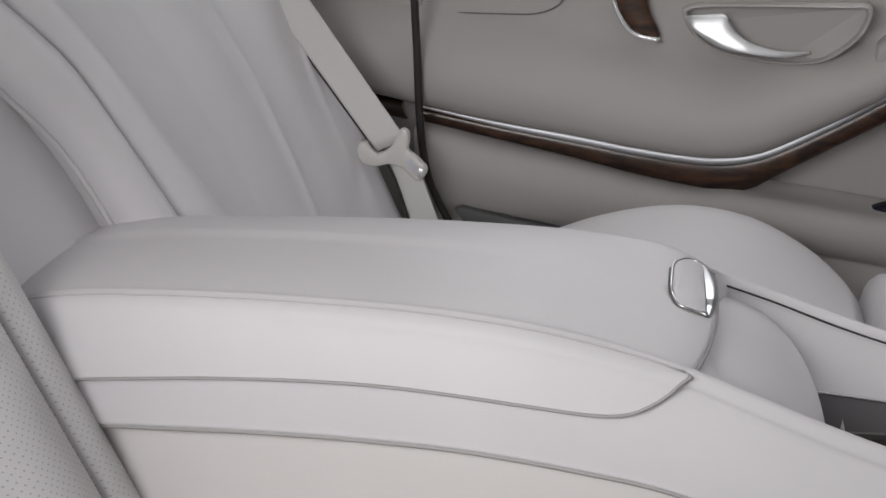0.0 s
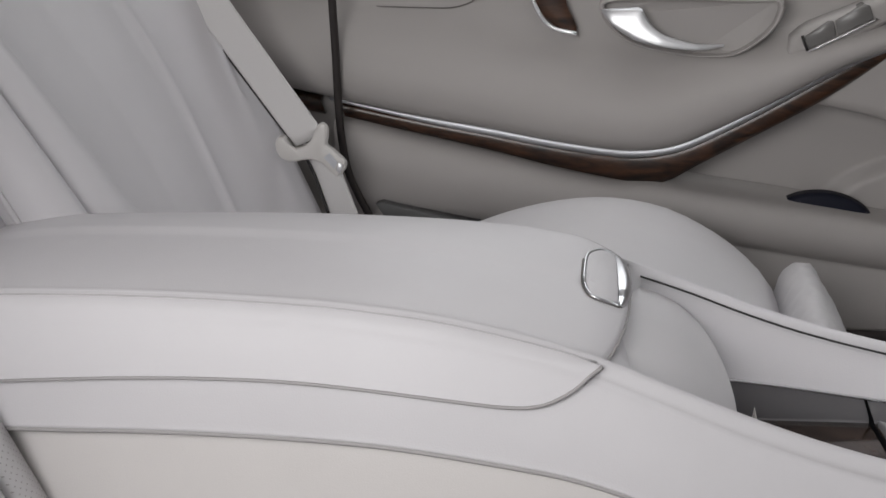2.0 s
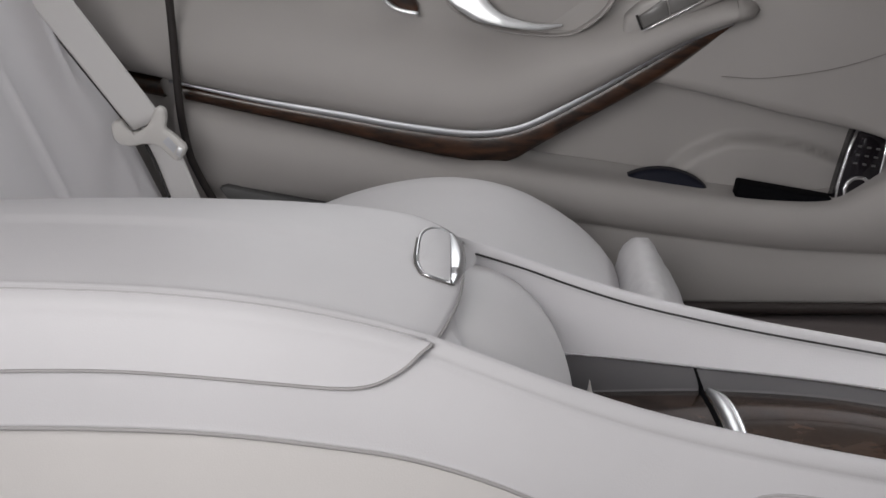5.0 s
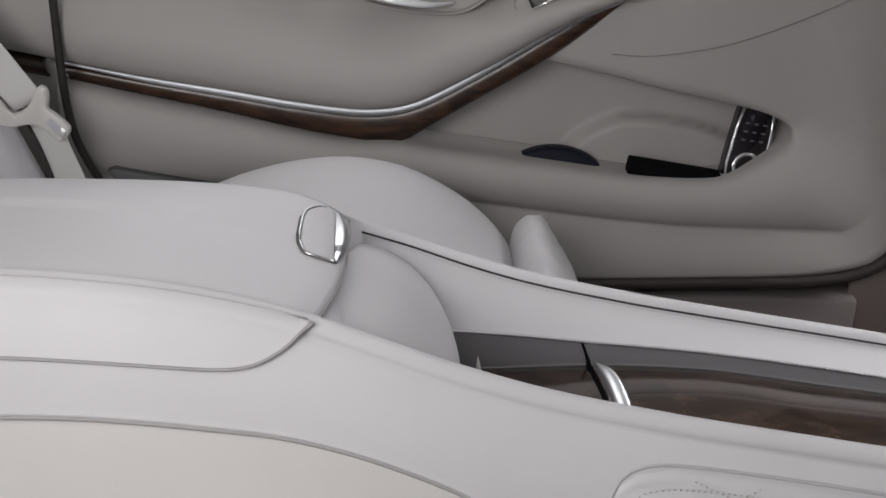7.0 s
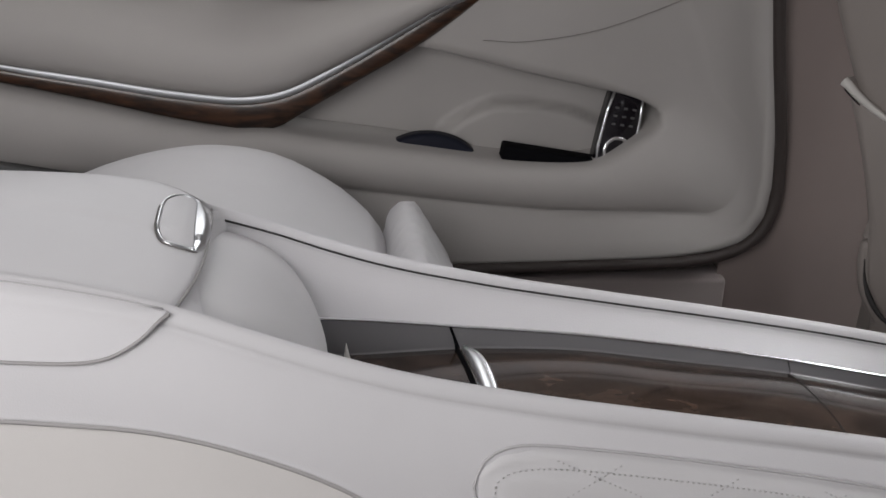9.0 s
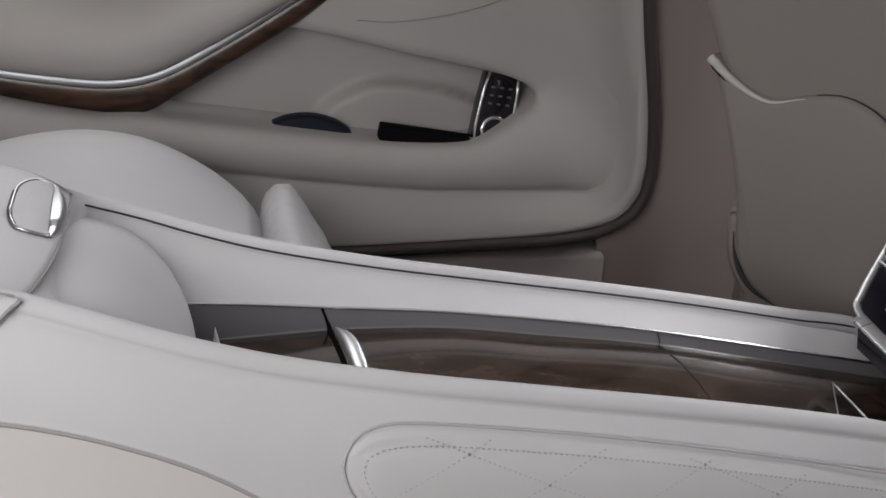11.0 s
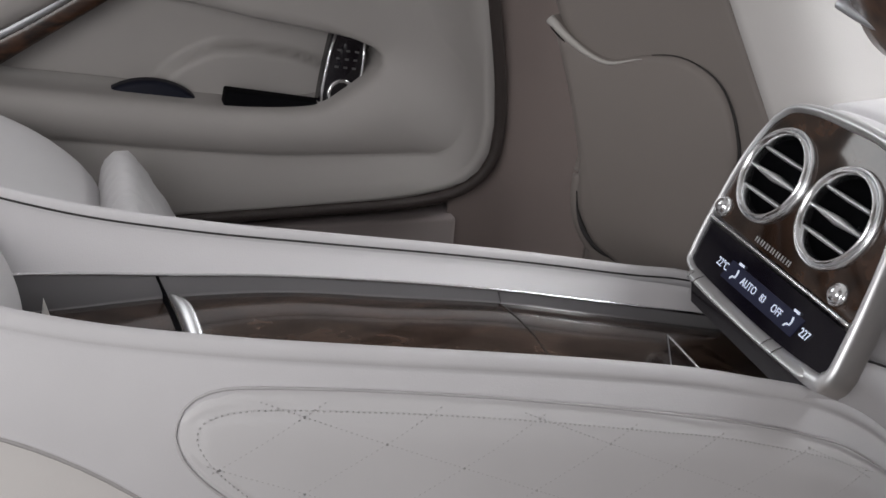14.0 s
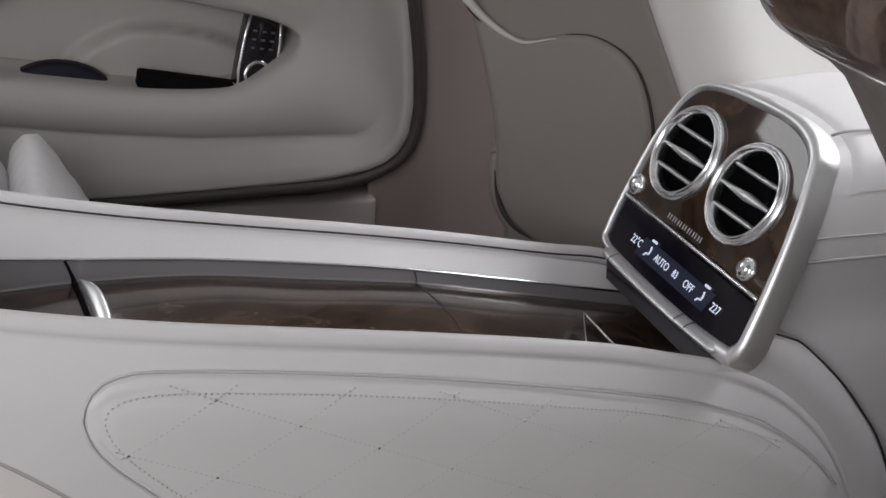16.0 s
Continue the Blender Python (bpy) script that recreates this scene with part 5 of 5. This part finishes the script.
def build_far_front_seat():
    seat = thing("front_seat", "shade-toned leather front seat back with map pocket", "car seat", "front seats")
    def turn_line(v):
        """Where the seat back turns forward into its inner bolster."""
        return 0.215 + 0.60 * (0.10 - max(-0.06, min(0.32, v)))

    def left_line(v):
        return interp(v, [(-0.32, 0.060), (-0.12, 0.058), (-0.06, 0.042), (-0.014, 0.036), (0.039, 0.016), (0.097, -0.003), (0.127, -0.018), (0.167, -0.038), (0.5, -0.16)])

    rows = []
    for v in np.linspace(-0.32, 0.5, 30):
        row = []
        v = float(v)
        lo, hi = left_line(v), turn_line(v)
        for f in np.linspace(0, 1, 30):
            a = lo + (hi - lo) * float(f)
            edge = max(0.0, 1 - (a - lo) / 0.030)
            row.append(on_seat(a, v, -0.050 * edge**2.4 - 0.03 * max(0.0, -v - 0.15)))
        row.insert(0, on_seat(lo + 0.004, v, -0.12))
        rows.append(row)
    bm = grid(rows)
    bmesh.ops.recalc_face_normals(bm, faces=bm.faces)
    part("backrest_shell", thick(bm, 0.006), SEATSHADE, seat, "shade-toned leather seat back")
    rows = []
    for v in np.linspace(-0.32, 0.5, 30):
        row = []
        v = float(v)
        a, w, step = turn_line(v), -0.03 * max(0.0, -v - 0.15), 0.0105
        for k in range(34):
            row.append(on_seat(a, v, w))
            bend = radians(58) * ease(0, 0.09, k * step)
            a += step * math.cos(bend)
            w -= step * math.sin(bend)
        rows.append(row)
    bm = grid(rows)
    bmesh.ops.recalc_face_normals(bm, faces=bm.faces)
    # lit copy of the leather; the shell before it has the shade painted in
    part("inner_bolster", thick(bm, 0.006), SEATSIDE, seat, "light cream leather inner bolster")
    prof = [(0.004, 0.104), (0.020, 0.094), (0.038, 0.085), (0.058, 0.078), (0.078, 0.0765), (0.107, 0.087), (0.140, 0.0945), (0.166, 0.091), (0.188, 0.0805), (0.203, 0.063), (0.214, 0.040), (0.221, 0.012), (0.223, -0.05), (0.213, -0.09), (0.18, -0.125),
            (0.14, -0.132), (0.11, -0.124), (0.085, -0.113), (0.068, -0.092), (0.060, -0.068), (0.054, -0.03), (0.042, 0.01), (0.027, 0.05), (0.010, 0.088)]
    o = spline([(a, b, 0) for a, b in prof], 100, closed=True)
    pk = part("map_pocket", slab([(p.x, p.y) for p in o], on_seat, 0.014, -0.02, 0.008), SEATSHADE, seat, "shade-toned leather map pocket")
    part("pocket_seam", tube([on_seat(p.x, p.y, 0.008) for p in o[16:58]], lambda f: 0.0005 + 0.0013 * ease(0.0, 0.6, f), 6), SHADOWGAP, pk, "dark seam round the pocket")
    # dark tapered cord painting the shadow crescent under the pocket
    fold = spline([on_seat(a, v, 0.006) for a, v in ((0.056, -0.066), (0.060, -0.086), (0.070, -0.104), (0.088, -0.118), (0.110, -0.124), (0.135, -0.132))], 24)
    part("pocket_foot_shadow", tube(fold, lambda f: 0.0006 + 0.0030 * math.sin(math.pi * f) ** 2, 8), SHADOWGAP, pk, "painted shadow crescent at the pocket's foot")
    roll = spline([on_seat(a, v, -0.004) for a, v in ((0.052, -0.030), (0.052, -0.058), (0.055, -0.080), (0.063, -0.102), (0.078, -0.122), (0.100, -0.140), (0.13, -0.15))], 30)
    part("lower_roll", tube(roll, lambda f: 0.002 + 0.0075 * math.sin(math.pi * min(1.0, 0.08 + f)) ** 0.7, 12), SEATSHADE, seat, "rolled leather edge at the foot of the seat back")
    # rolled edge, pale and tapering to imitate its highlight
    part("pocket_piping", tube([on_seat(p.x, p.y - 0.003, 0.012) for p in o[0:16]], lambda f: 0.0045 * (1 - f) + 0.0005, 8), EDGELIGHT, pk, "rolled pocket edge with its highlight painted in")
    return seat


def build_near_front_seat():
    seat = thing("front_seat", "shade-toned leather front seat back with walnut trim beside the open door", "car seat", "front seats")
    edge = [(1.09, 0.90), (1.110, 0.855), (1.131, 0.826), (1.145, 0.813), (1.163, 0.804), (1.182, 0.796), (1.200, 0.782), (1.214, 0.765), (1.236, 0.738), (1.256, 0.712), (1.272, 0.670), (1.290, 0.60), (1.32, 0.50), (1.36, 0.36), (1.37, 0.17)]
    c = spline([(x, 0, z) for x, z in edge], 36)
    rows = []
    for y, dx in ((-0.085, 0.30), (-0.088, 0.12), (-0.093, 0.04), (-0.100, 0.010), (-0.112, 0.0), (-0.14, -0.006), (-0.25, -0.012), (-0.42, -0.01), (-0.47, 0.03), (-0.48, 0.12)):
        rows.append([(p.x + dx, y, p.z) for p in c])
    bm = grid(rows)
    bmesh.ops.recalc_face_normals(bm, faces=bm.faces)
    part("backrest_shell", bm, SEATSHADE, seat, "shade-toned leather seat back")
    trim = []
    for p in spline([(x, 0, z) for x, z in edge[:4]] + [(1.158, 0, 0.8065)], 24):
        trim.append([(p.x + dx - 0.004, y - 0.002, p.z + 0.002) for y, dx in ((-0.088, 0.12), (-0.093, 0.04), (-0.100, 0.010), (-0.112, 0.0), (-0.14, -0.006), (-0.25, -0.012))])
    bm = grid(trim)
    bmesh.ops.recalc_face_normals(bm, faces=bm.faces)
    part("wood_trim", bm, SEATWOOD, seat, "lacquered walnut trim")
    strip = spline([(1.119, -0.104, 0.838), (1.123, -0.118, 0.8345), (1.124, -0.14, 0.8335), (1.118, -0.20, 0.836), (1.114, -0.26, 0.840)], 24)
    part("trim_strip", tube(strip, 0.0055, 10, 0.7), SATIN, seat, "satin chrome strip in the walnut")
    return seat


build_far_front_seat()
build_near_front_seat()


def build_pillar():
    rows = []
    for x, y in ((1.15, 0.605), (1.20, 0.60), (1.215, 0.590), (1.25, 0.588), (1.32, 0.60), (1.36, 0.64)):
        rows.append([(x + 0.012 * (z - 0.3), y + 0.03 * max(0, 0.55 - z), z) for z in np.linspace(0.18, 1.2, 20)])
    bm = grid(rows)
    bmesh.ops.recalc_face_normals(bm, faces=bm.faces)
    tagged(part("wall_pillar", bm, PILLAR), "taupe centre pillar trim beside the door", "pillar", kind="structure")
    tagged(part("wall_far", box((2.6, 0.03, 0.75), (0.75, 0.72, 0.53), 0.004), SEATSHADE), "far side of the car body", "wall", kind="structure")


build_pillar()
